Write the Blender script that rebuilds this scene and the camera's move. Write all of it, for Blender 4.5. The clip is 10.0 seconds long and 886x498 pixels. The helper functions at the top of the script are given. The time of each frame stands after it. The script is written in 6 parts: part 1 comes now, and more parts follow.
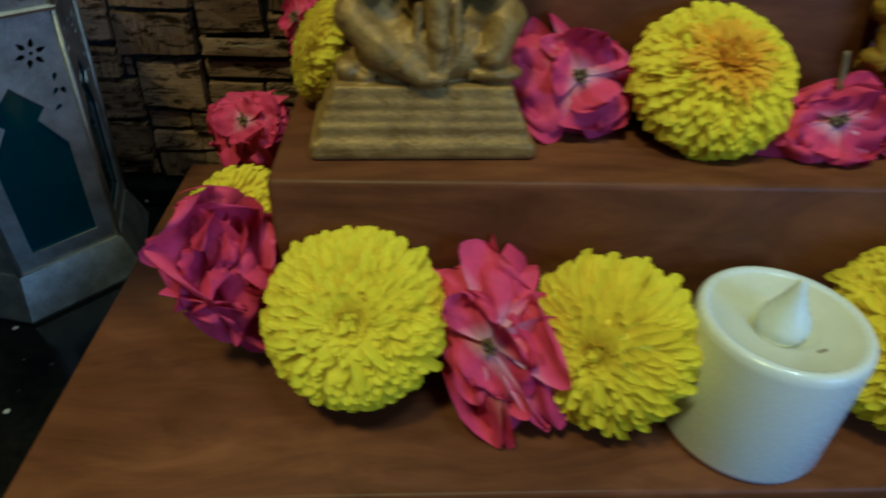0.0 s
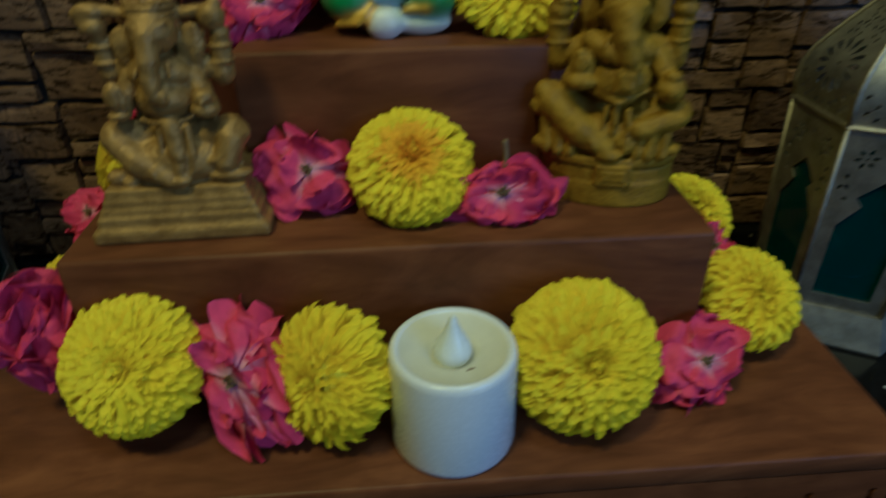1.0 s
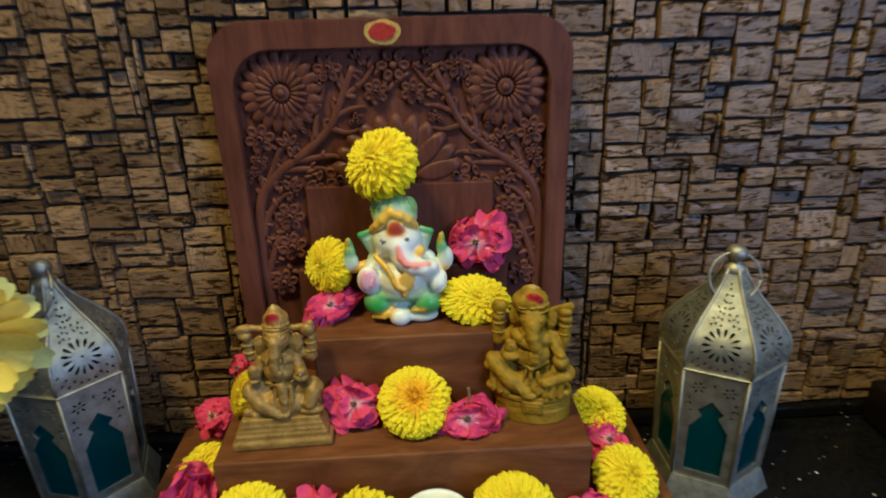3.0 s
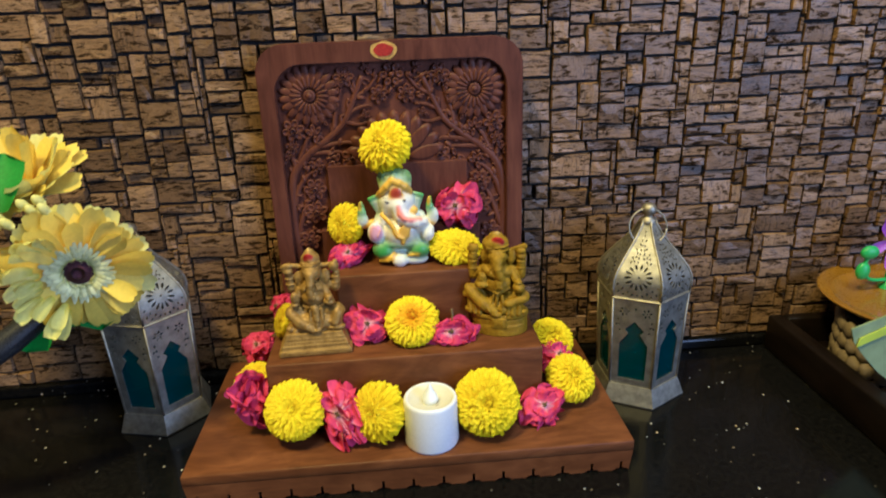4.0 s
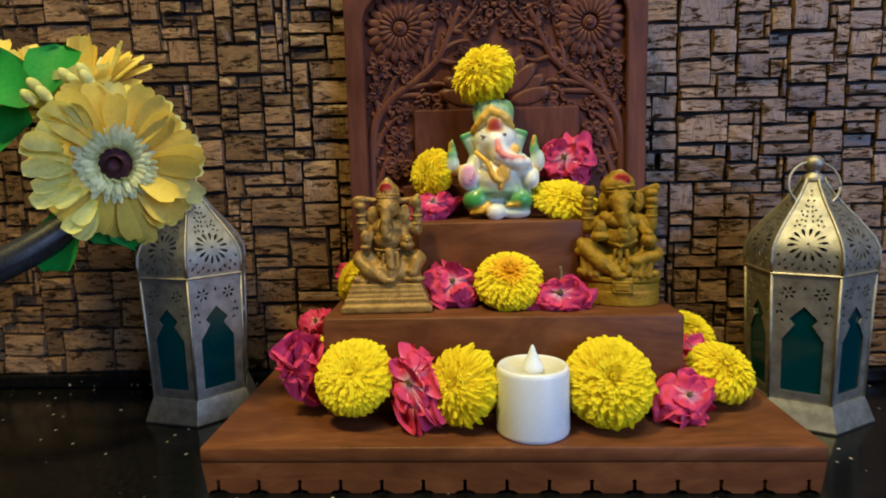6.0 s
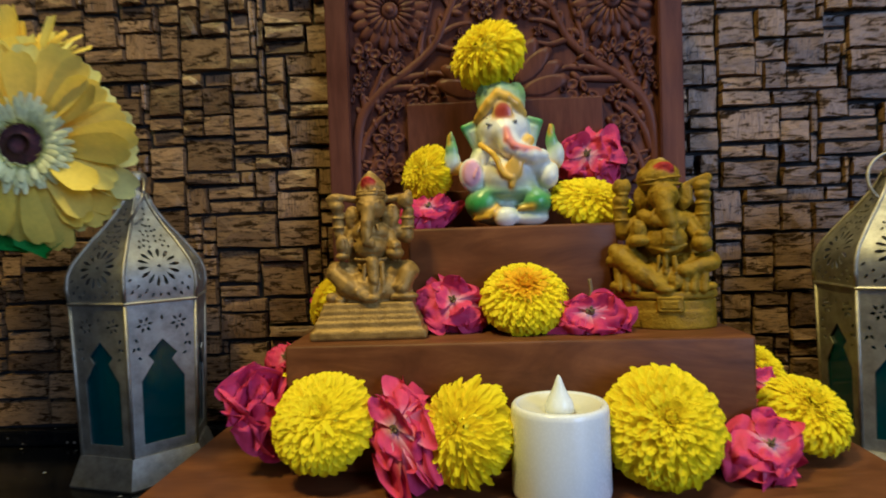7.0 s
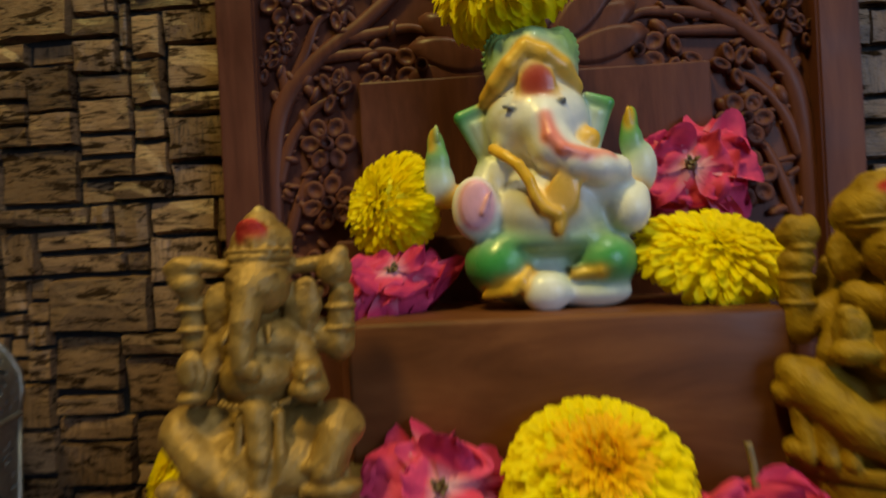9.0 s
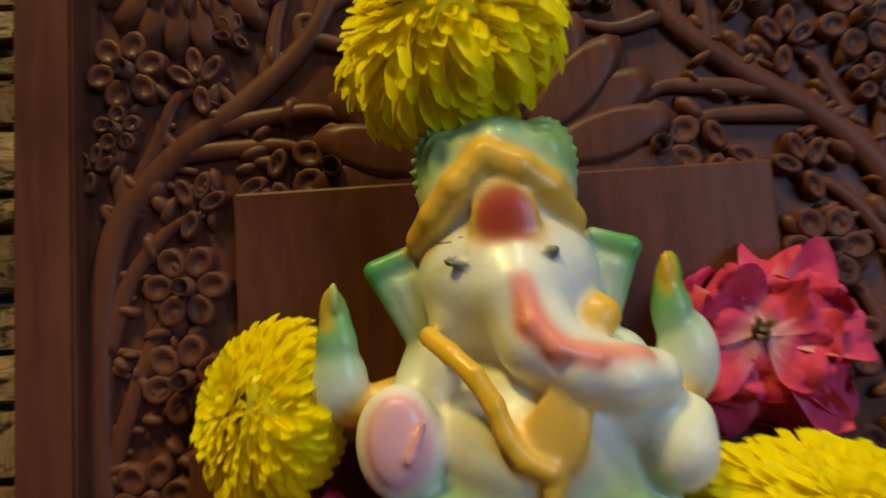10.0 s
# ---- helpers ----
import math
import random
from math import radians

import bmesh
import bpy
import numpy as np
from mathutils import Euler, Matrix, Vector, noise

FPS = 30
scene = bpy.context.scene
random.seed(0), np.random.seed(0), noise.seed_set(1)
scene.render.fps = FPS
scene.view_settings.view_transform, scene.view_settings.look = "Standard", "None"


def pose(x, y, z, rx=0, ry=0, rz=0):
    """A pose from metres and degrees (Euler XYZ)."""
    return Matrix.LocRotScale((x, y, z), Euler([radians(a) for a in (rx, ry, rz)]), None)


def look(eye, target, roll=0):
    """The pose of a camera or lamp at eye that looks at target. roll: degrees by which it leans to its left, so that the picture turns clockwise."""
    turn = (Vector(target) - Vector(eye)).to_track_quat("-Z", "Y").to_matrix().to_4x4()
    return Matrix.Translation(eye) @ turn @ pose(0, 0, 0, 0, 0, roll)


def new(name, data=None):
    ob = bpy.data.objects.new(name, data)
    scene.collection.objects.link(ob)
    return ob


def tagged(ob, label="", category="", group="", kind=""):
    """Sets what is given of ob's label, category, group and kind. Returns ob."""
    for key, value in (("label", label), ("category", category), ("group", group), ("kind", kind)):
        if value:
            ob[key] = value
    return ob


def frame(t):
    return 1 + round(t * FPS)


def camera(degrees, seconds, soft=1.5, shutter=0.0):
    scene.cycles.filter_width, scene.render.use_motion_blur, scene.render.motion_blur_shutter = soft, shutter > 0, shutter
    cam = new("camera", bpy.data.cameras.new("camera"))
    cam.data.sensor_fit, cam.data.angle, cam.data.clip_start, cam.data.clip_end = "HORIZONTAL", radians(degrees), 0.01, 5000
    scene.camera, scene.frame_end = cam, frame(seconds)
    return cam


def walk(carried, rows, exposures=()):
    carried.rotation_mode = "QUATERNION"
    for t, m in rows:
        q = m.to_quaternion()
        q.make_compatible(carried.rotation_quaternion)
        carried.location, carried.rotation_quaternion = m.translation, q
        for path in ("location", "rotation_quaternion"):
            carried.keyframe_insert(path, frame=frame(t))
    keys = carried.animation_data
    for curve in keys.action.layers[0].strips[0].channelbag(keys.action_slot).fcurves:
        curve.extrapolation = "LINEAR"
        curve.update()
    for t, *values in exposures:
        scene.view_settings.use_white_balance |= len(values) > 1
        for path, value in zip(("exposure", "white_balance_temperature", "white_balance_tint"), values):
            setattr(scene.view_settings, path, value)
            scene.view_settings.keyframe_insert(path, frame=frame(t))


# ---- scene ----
cam = camera(70.4, 10.0, 1.8, 0.5)
PATH = [
    (0, (-0.067, -0.077, 0.149), (0.046, 1.524, -1.044), 2.7),
    (0.5, (-0.034, -0.098, 0.153), (0.077, 1.575, -0.938), 1.1),
    (1, (0.003, -0.116, 0.176), (0.117, 1.577, -0.882), -0.8),
    (1.5, (0.025, -0.125, 0.208), (0.173, 1.629, -0.741), -1.8),
    (2, (0.026, -0.139, 0.236), (0.175, 1.661, -0.623), -1.7),
    (2.5, (0.018, -0.16, 0.261), (0.127, 1.668, -0.543), -1.2),
    (2.7, (0.013, -0.178, 0.277), (0.089, 1.66, -0.506), -1.3),
    (3.8, (0.006, -0.333, 0.311), (0.144, 1.546, -0.362), -1.8),
    (4, (0.002, -0.345, 0.303), (0.13, 1.522, -0.401), -2.1),
    (4.5, (-0.009, -0.35, 0.286), (0.103, 1.534, -0.377), -1.2),
    (5, (-0.018, -0.339, 0.245), (0.046, 1.55, -0.411), -1.4),
    (5.5, (-0.014, -0.311, 0.207), (-0.019, 1.618, -0.321), -0.9),
    (5.7, (-0.015, -0.302, 0.188), (-0.081, 1.652, -0.237), -0.6),
    (6.8, (-0.013, -0.240, 0.125), (-0.128, 1.756, 0.092), -1.9),
    (7, (-0.014, -0.219, 0.126), (-0.129, 1.776, 0.068), -1.9),
    (7.5, (-0.007, -0.175, 0.127), (-0.088, 1.821, 0.046), -1.7),
    (8, (-0.011, -0.142, 0.131), (-0.1, 1.855, 0.054), -2.6),
    (8.5, (-0.017, -0.11, 0.134), (-0.104, 1.888, 0.104), -2.3),
    (9, (-0.016, -0.064, 0.143), (-0.137, 1.933, 0.149), -2.8),
    (9.5, (-0.005, -0.027, 0.162), (-0.064, 1.968, 0.289), -2.4),
    (10, (-0.007, 0.006, 0.172), (-0.057, 1.998, 0.345), -3.5),
]
EXPOSURES = [
    (0.0, -0.72, 4080, -21), (0.5, -0.86, 4050, -22), (1.0, -1.10, 4250, -20), (1.5, -1.03, 4550, -20), (2.0, -0.80, 4600, -19), (2.5, -0.40, 4700, -16),
    (4.0, 0.36, 5150, -2), (4.5, 0.38, 5150, -2), (5.5, 0.22, 5300, -2), (7.0, -0.02, 5350, -7), (7.5, -0.12, 5450, -9), (9.0, -0.44, 6050, -11), (10.0, -0.38, 6150, -11),
]
walk(cam, [(t, look(eye, target, roll)) for t, eye, target, roll in PATH], EXPOSURES)

# ---- world and lights ----
world = bpy.data.worlds.new("world")
scene.world = world
world.use_nodes = True
world.node_tree.nodes["Background"].inputs[0].default_value = (0.6, 0.75, 1.0, 1)
world.node_tree.nodes["Background"].inputs[1].default_value = 0.3


def area_lamp(name, eye, target, w, h, watts, colour):
    lamp = bpy.data.lights.new(name, "AREA")
    lamp.shape, lamp.size, lamp.size_y, lamp.energy, lamp.color = "RECTANGLE", w, h, watts, colour
    ob = new(name, lamp)
    ob.matrix_world = look(eye, target)
    return ob


# warm lamp over the left of the counter, a second one farther right, daylight from a window in the side wall
area_lamp("warm_ceiling_lamp", (-0.48, -0.50, 1.62), (-0.12, 0.1, 0.05), 0.22, 0.22, 31.0, (1.0, 0.68, 0.20))
area_lamp("ceiling_lamp", (0.28, -0.42, 1.62), (0.05, 0.1, 0), 0.30, 0.30, 11.0, (1.0, 0.88, 0.72))
area_lamp("window_daylight", (1.31, -1.50, 0.61), (0.15, 0.1, 0.12), 1.0, 0.9, 23.0, (0.55, 0.63, 1.0))


# ---- materials ----
def nodes_of(name):
    m = bpy.data.materials.new(name)
    m.use_nodes = True
    t = m.node_tree
    return m, t.nodes, t.links, t.nodes["Principled BSDF"]


def ramp(n, stops):
    r = n.new("ShaderNodeValToRGB")
    e = r.color_ramp.elements
    while len(e) < len(stops):
        e.new(0.5)
    for el, (p, c) in zip(e, stops):
        el.position, el.color = p, (*c, 1) if len(c) == 3 else c
    return r


def noise_tex(n, l, scale, detail=5.0, rough=0.6, stretch=(1, 1, 1), distort=0.0, coord="Object"):
    tc, mp, nt = n.new("ShaderNodeTexCoord"), n.new("ShaderNodeMapping"), n.new("ShaderNodeTexNoise")
    mp.inputs["Scale"].default_value = stretch
    nt.inputs["Scale"].default_value, nt.inputs["Detail"].default_value = scale, detail
    nt.inputs["Roughness"].default_value, nt.inputs["Distortion"].default_value = rough, distort
    l.new(n.new("ShaderNodeNewGeometry").outputs["Position"] if coord == "Position" else tc.outputs[coord], mp.inputs[0])
    l.new(mp.outputs[0], nt.inputs["Vector"])
    return nt


def mix_rgb(n, l, a, b, fac, mode="MIX"):
    mx = n.new("ShaderNodeMix")
    mx.data_type, mx.blend_type = "RGBA", mode
    for sock, v in ((mx.inputs[0], fac), (mx.inputs[6], a), (mx.inputs[7], b)):
        if isinstance(v, bpy.types.NodeSocket):
            l.new(v, sock)
        elif isinstance(v, (int, float)):
            sock.default_value = v
        else:
            sock.default_value = (*v, 1)
    return mx.outputs[2]


def math_node(n, l, op, a, b=0.0):
    k = n.new("ShaderNodeMath")
    k.operation = op
    for sock, v in zip(k.inputs, (a, b)):
        if isinstance(v, (int, float)):
            sock.default_value = v
        else:
            l.new(v, sock)
    return k.outputs[0]


def bump(n, l, b, height, strength, dist=0.001):
    k = n.new("ShaderNodeBump")
    k.inputs["Strength"].default_value, k.inputs["Distance"].default_value = strength, dist
    l.new(height, k.inputs["Height"])
    l.new(k.outputs[0], b.inputs["Normal"])
    return k


def piece_random(n, l):
    info, geo = n.new("ShaderNodeObjectInfo"), n.new("ShaderNodeNewGeometry")
    return math_node(n, l, "FRACT", math_node(n, l, "ADD", info.outputs["Random"], geo.outputs["Random Per Island"]))


def plain(name, colour, rough, metal=0.0, var=0.25, scale=60.0, relief=0.15, coat=0.0):
    """A painted or solid surface, blotched at one scale and grained at a finer one."""
    m, n, l, b = nodes_of(name)
    big, fine = noise_tex(n, l, scale), noise_tex(n, l, scale * 12, 3)
    r = ramp(n, [(0.3, tuple(c * (1 - var) for c in colour)), (0.7, tuple(min(1, c * (1 + var)) for c in colour))])
    l.new(big.outputs[0], r.inputs[0])
    l.new(r.outputs[0], b.inputs["Base Color"])
    rr = ramp(n, [(0.3, (rough * 0.75,) * 3), (0.7, (min(1, rough * 1.25),) * 3)])
    l.new(fine.outputs[0], rr.inputs[0])
    l.new(rr.outputs[0], b.inputs["Roughness"])
    b.inputs["Specular IOR Level"].default_value = 0.28 if metal else 0.5
    b.inputs["Metallic"].default_value, b.inputs["Coat Weight"].default_value = metal, coat
    bump(n, l, b, fine.outputs[0], relief, 0.0006)
    return m


def wood(name, dark, mid, light, rough=0.42, stretch=(6, 60, 60), relief=0.12, coat=0.0):
    """Varnished sheesham: long grain, dark veins, worn sheen."""
    m, n, l, b = nodes_of(name)
    grain = noise_tex(n, l, 1.6, 8, 0.62, stretch, 2.6)
    figure = noise_tex(n, l, 0.9, 3, 0.5, tuple(s * 0.45 for s in stretch), 5.0)
    pores = noise_tex(n, l, 14, 2, 0.5, stretch)
    blotch = noise_tex(n, l, 22, 4, 0.6)
    r = ramp(n, [(0.28, dark), (0.5, mid), (0.74, light)])
    f = math_node(n, l, "ADD", math_node(n, l, "MULTIPLY", grain.outputs[0], 0.55), math_node(n, l, "MULTIPLY", figure.outputs[0], 0.45))
    l.new(f, r.inputs[0])
    rb = ramp(n, [(0.25, (0.68, 0.66, 0.66)), (0.75, (1.15, 1.12, 1.1))])
    l.new(blotch.outputs[0], rb.inputs[0])
    l.new(mix_rgb(n, l, r.outputs[0], rb.outputs[0], 0.8, "MULTIPLY"), b.inputs["Base Color"])
    rr = ramp(n, [(0.3, (rough * 0.8,) * 3), (0.7, (rough * 1.3,) * 3)])
    l.new(blotch.outputs[0], rr.inputs[0])
    l.new(rr.outputs[0], b.inputs["Roughness"])
    b.inputs["Coat Weight"].default_value, b.inputs["Coat Roughness"].default_value = coat, 0.35
    b.inputs["Specular IOR Level"].default_value = 0.18
    bump(n, l, b, pores.outputs[0], relief, 0.0004)
    return m


def stone_material():
    """Split stone with ochre faces and black weathering in long horizontal cracks."""
    m, n, l, b = nodes_of("wall_stone")
    rnd = piece_random(n, l)
    tone = ramp(n, [(0.0, (0.11, 0.060, 0.028)), (0.25, (0.20, 0.113, 0.050)), (0.7, (0.29, 0.168, 0.078)), (1.0, (0.36, 0.218, 0.114))])
    l.new(rnd, tone.inputs[0])
    flat = noise_tex(n, l, 1.0, 8, 0.70, (70, 150, 640), 1.6, "Position")
    upright = noise_tex(n, l, 1.0, 8, 0.70, (640, 150, 80), 1.6, "Position")
    turn = math_node(n, l, "GREATER_THAN", math_node(n, l, "FRACT", math_node(n, l, "MULTIPLY", rnd, 7.31)), 0.74)
    streak = mix_rgb(n, l, flat.outputs[0], upright.outputs[0], turn)
    cr = ramp(n, [(0.37, (0.05, 0.042, 0.040)), (0.44, (0.62, 0.58, 0.55)), (0.51, (0.95, 0.95, 0.95)), (0.68, (1.28, 1.26, 1.22))])
    l.new(streak, cr.inputs[0])
    c = mix_rgb(n, l, tone.outputs[0], cr.outputs[0], 0.9, "MULTIPLY")
    grime = noise_tex(n, l, 130, 7, 0.72, (0.55, 1, 2.1), 0.8, "Position")
    gr = ramp(n, [(0.425, (0.035, 0.03, 0.028)), (0.475, (1, 1, 1))])
    l.new(grime.outputs[0], gr.inputs[0])
    l.new(mix_rgb(n, l, c, gr.outputs[0], 0.85, "MULTIPLY"), b.inputs["Base Color"])
    fine = noise_tex(n, l, 1100, 4, 0.6, (1, 1, 1), 0, "Position")
    rr = ramp(n, [(0.35, (0.24,) * 3), (0.65, (0.46,) * 3)])
    l.new(fine.outputs[0], rr.inputs[0])
    dull = math_node(n, l, "SUBTRACT", 1.0, gr.outputs[0])
    l.new(math_node(n, l, "ADD", rr.outputs[0], math_node(n, l, "MULTIPLY", dull, 0.4)), b.inputs["Roughness"])
    h = math_node(n, l, "ADD", streak, math_node(n, l, "MULTIPLY", fine.outputs[0], 0.3))
    h = math_node(n, l, "ADD", h, math_node(n, l, "MULTIPLY", grime.outputs[0], 0.8))
    l.new(math_node(n, l, "MULTIPLY", gr.outputs[0], 0.68), b.inputs["Specular IOR Level"])
    bump(n, l, b, h, 0.55, 0.0006)
    return m


def granite_material():
    """Polished black granite with scattered bright copper and white flecks."""
    m, n, l, b = nodes_of("black_granite")
    tc, vo = n.new("ShaderNodeTexCoord"), n.new("ShaderNodeTexVoronoi")
    vo.inputs["Scale"].default_value = 210
    l.new(tc.outputs["Object"], vo.inputs["Vector"])
    warp = noise_tex(n, l, 45, 3)
    near = ramp(n, [(0.10, (1, 1, 1)), (0.24, (0, 0, 0))])
    l.new(vo.outputs["Distance"], near.inputs[0])
    sep = n.new("ShaderNodeSeparateColor")
    l.new(vo.outputs["Color"], sep.inputs[0])
    pick = ramp(n, [(0.90, (0, 0, 0)), (0.97, (1, 1, 1))])
    l.new(sep.outputs[0], pick.inputs[0])
    fleck = math_node(n, l, "MULTIPLY", near.outputs[0], pick.outputs[0])
    patch = ramp(n, [(0.34, (0, 0, 0)), (0.56, (1, 1, 1))])
    l.new(warp.outputs[0], patch.inputs[0])
    fleck = math_node(n, l, "MULTIPLY", fleck, patch.outputs[0])
    tint = ramp(n, [(0.0, (0.75, 0.78, 0.8)), (1.0, (0.8, 0.62, 0.4))])
    l.new(sep.outputs[1], tint.inputs[0])
    base = ramp(n, [(0.3, (0.0025, 0.0025, 0.003)), (0.75, (0.009, 0.0085, 0.008))])
    grain = noise_tex(n, l, 260, 3)
    l.new(grain.outputs[0], base.inputs[0])
    l.new(mix_rgb(n, l, base.outputs[0], tint.outputs[0], fleck), b.inputs["Base Color"])
    b.inputs["Roughness"].default_value = 0.17
    b.inputs["Specular IOR Level"].default_value = 0.22
    return m


def petal_material(name, base, tip, spread, trans=0.3, rough=0.55, vein=0.25):
    """Thin petals: pale to deep along their length, each a little different, light coming through."""
    m, n, l, b = nodes_of(name)
    at = n.new("ShaderNodeAttribute")
    at.attribute_name = "along"
    r = ramp(n, [(0.0, base), (0.16, tuple((p + q) / 2 for p, q in zip(base, tip))), (0.36, tip)])
    l.new(at.outputs["Fac"], r.inputs[0])
    rnd = piece_random(n, l)
    rv = ramp(n, [(0.0, tuple(1 - s for s in spread)), (1.0, tuple(1 + s * 0.6 for s in spread))])
    l.new(rnd, rv.inputs[0])
    c = mix_rgb(n, l, r.outputs[0], rv.outputs[0], 1.0, "MULTIPLY")
    vn = noise_tex(n, l, 420, 4, 0.6)
    rr = ramp(n, [(0.3, (1 - vein,) * 3), (0.7, (1.08,) * 3)])
    l.new(vn.outputs[0], rr.inputs[0])
    c = mix_rgb(n, l, c, rr.outputs[0], 0.8, "MULTIPLY")
    l.new(c, b.inputs["Base Color"])
    b.inputs["Roughness"].default_value = rough
    b.inputs["Specular IOR Level"].default_value = 0.12
    bump(n, l, b, vn.outputs[0], 0.25, 0.0005)
    tr, mx = n.new("ShaderNodeBsdfTranslucent"), n.new("ShaderNodeMixShader")
    l.new(c, tr.inputs[0])
    mx.inputs[0].default_value = trans
    l.new(b.outputs[0], mx.inputs[1])
    l.new(tr.outputs[0], mx.inputs[2])
    l.new(mx.outputs[0], n["Material Output"].inputs[0])
    return m


def paint_material(name, rough, metal, relief, dirt, scale=260.0, coat=0.0):
    """Brush-painted or patinated casting; the pigment is stored on the mesh as 'paint'."""
    m, n, l, b = nodes_of(name)
    at = n.new("ShaderNodeAttribute")
    at.attribute_name = "paint"
    blot = noise_tex(n, l, scale, 5, 0.6)
    r = ramp(n, [(0.3, tuple(1 - d for d in dirt)), (0.65, (1.08, 1.06, 1.04))])
    l.new(blot.outputs[0], r.inputs[0])
    l.new(mix_rgb(n, l, at.outputs["Color"], r.outputs[0], 0.9, "MULTIPLY"), b.inputs["Base Color"])
    fine = noise_tex(n, l, scale * 5, 3)
    rr = ramp(n, [(0.3, (rough * 0.7,) * 3), (0.7, (min(1, rough * 1.3),) * 3)])
    l.new(blot.outputs[0], rr.inputs[0])
    l.new(rr.outputs[0], b.inputs["Roughness"])
    b.inputs["Specular IOR Level"].default_value = 0.28 if metal else 0.5
    b.inputs["Metallic"].default_value, b.inputs["Coat Weight"].default_value = metal, coat
    h = math_node(n, l, "ADD", blot.outputs[0], math_node(n, l, "MULTIPLY", fine.outputs[0], 0.5))
    bump(n, l, b, h, relief, 0.0008)
    return m


WOOD = wood("sheesham_wood", (0.074, 0.026, 0.009), (0.142, 0.052, 0.018), (0.225, 0.090, 0.031), 0.42, (12, 42, 42))
WOOD_CARVED = wood("carved_sheesham", (0.056, 0.019, 0.013), (0.118, 0.041, 0.026), (0.178, 0.068, 0.042), 0.42, (50, 50, 8))
WOOD_DARK = wood("dark_tray_wood", (0.004, 0.003, 0.0025), (0.008, 0.005, 0.004), (0.014, 0.008, 0.006), 0.4, (50, 6, 50))
STONE = stone_material()
GROUT = plain("black_grout", (0.006, 0.0055, 0.0055), 0.9, var=0.4, scale=90)
GRANITE = granite_material()
PLASTER = plain("room_plaster", (0.20, 0.18, 0.155), 0.8, var=0.05, scale=6)
METAL = plain("antique_nickel", (0.37, 0.35, 0.30), 0.57, 1.0, 0.30, 150, 0.25)
METAL_EDGE = plain("rubbed_brass_edge", (0.42, 0.38, 0.30), 0.55, 1.0, 0.25, 140, 0.25)
PLASTIC = plain("white_plastic", (0.83, 0.84, 0.87), 0.26, var=0.02, scale=90, relief=0.0, coat=0.3)
PLASTIC_TOP = plain("yellowed_white_plastic", (0.74, 0.72, 0.60), 0.35, var=0.07, scale=120, relief=0.05)
FLAME = plain("frosted_flame_plastic", (0.82, 0.85, 0.86), 0.25, var=0.02, relief=0.02)
FLAME.node_tree.nodes["Principled BSDF"].inputs["Subsurface Weight"].default_value = 0.4
FLAME.node_tree.nodes["Principled BSDF"].inputs["Subsurface Radius"].default_value = (0.004, 0.004, 0.004)
MUM = petal_material("yellow_mum_petal", (0.98, 0.81, 0.003), (0.99, 0.86, 0.004), (0.02, 0.03, 0.3), 0.42, 0.5, 0.05)
MUM_CORE = petal_material("deep_yellow_mum_petal", (0.95, 0.50, 0.004), (0.97, 0.62, 0.005), (0.08, 0.14, 0.3), 0.34, 0.5, 0.12)
MUM_HEART = plain("yellow_flower_heart", (0.97, 0.83, 0.005), 0.7, var=0.05, scale=500, relief=0.5)
ROSE = petal_material("pink_rose_petal", (0.86, 0.50, 0.60), (0.74, 0.070, 0.185), (0.16, 0.35, 0.22), 0.25, 0.5, 0.14)
SEPAL = plain("green_sepal", (0.15, 0.10, 0.04), 0.6, var=0.35, scale=300)
GERBERA = petal_material("pale_yellow_fabric_petal", (0.90, 0.58, 0.03), (0.92, 0.74, 0.15), (0.03, 0.06, 0.28), 0.35, 0.6, 0.08)
GERBERA_TIP = petal_material("greenish_bud_fabric", (0.66, 0.62, 0.10), (0.82, 0.78, 0.27), (0.08, 0.08, 0.2), 0.3, 0.6, 0.08)
FRINGE = petal_material("green_fringe", (0.60, 0.60, 0.16), (0.86, 0.85, 0.46), (0.2, 0.2, 0.3), 0.2, 0.7)
PURPLE = plain("purple_flower_eye", (0.075, 0.016, 0.03), 0.8, var=0.5, scale=700, relief=0.8)
LEAF = petal_material("green_fabric_leaf", (0.05, 0.24, 0.03), (0.06, 0.36, 0.05), (0.2, 0.2, 0.2), 0.25, 0.5)
RED_POWDER = plain("red_kumkum", (0.42, 0.022, 0.018), 0.85, var=0.3, scale=700, relief=0.8)
YELLOW_POWDER = plain("yellow_turmeric", (0.68, 0.42, 0.10), 0.85, var=0.25, scale=700, relief=0.8)
WHITE_CASTING = paint_material("glossy_painted_plaster", 0.36, 0.0, 0.16, (0.10, 0.10, 0.14), 150, 0.08)
BRONZE = paint_material("antique_bronze_patina", 0.42, 0.25, 0.70, (0.42, 0.48, 0.54), 210)
BRASS = paint_material("matt_yellow_brass", 0.55, 0.10, 0.95, (0.42, 0.48, 0.56), 190)
DARK_TUBE = plain("dark_grey_metal", (0.06, 0.06, 0.065), 0.3, 0.6, 0.25, 80, 0.1)
AMBER = plain("amber_glazed_clay", (0.27, 0.13, 0.008), 0.3, var=0.15, scale=50, coat=0.5)
PEBBLE = plain("tan_pebble", (0.24, 0.18, 0.115), 0.6, var=0.3, scale=90, relief=0.4)
GREEN_TOY = plain("bright_green_plastic", (0.06, 0.42, 0.10), 0.35, var=0.1)
VIOLET_TOY = plain("violet_plastic", (0.42, 0.10, 0.50), 0.35, var=0.1)
LIME = plain("lime_stripe", (0.52, 0.62, 0.06), 0.4, var=0.1)
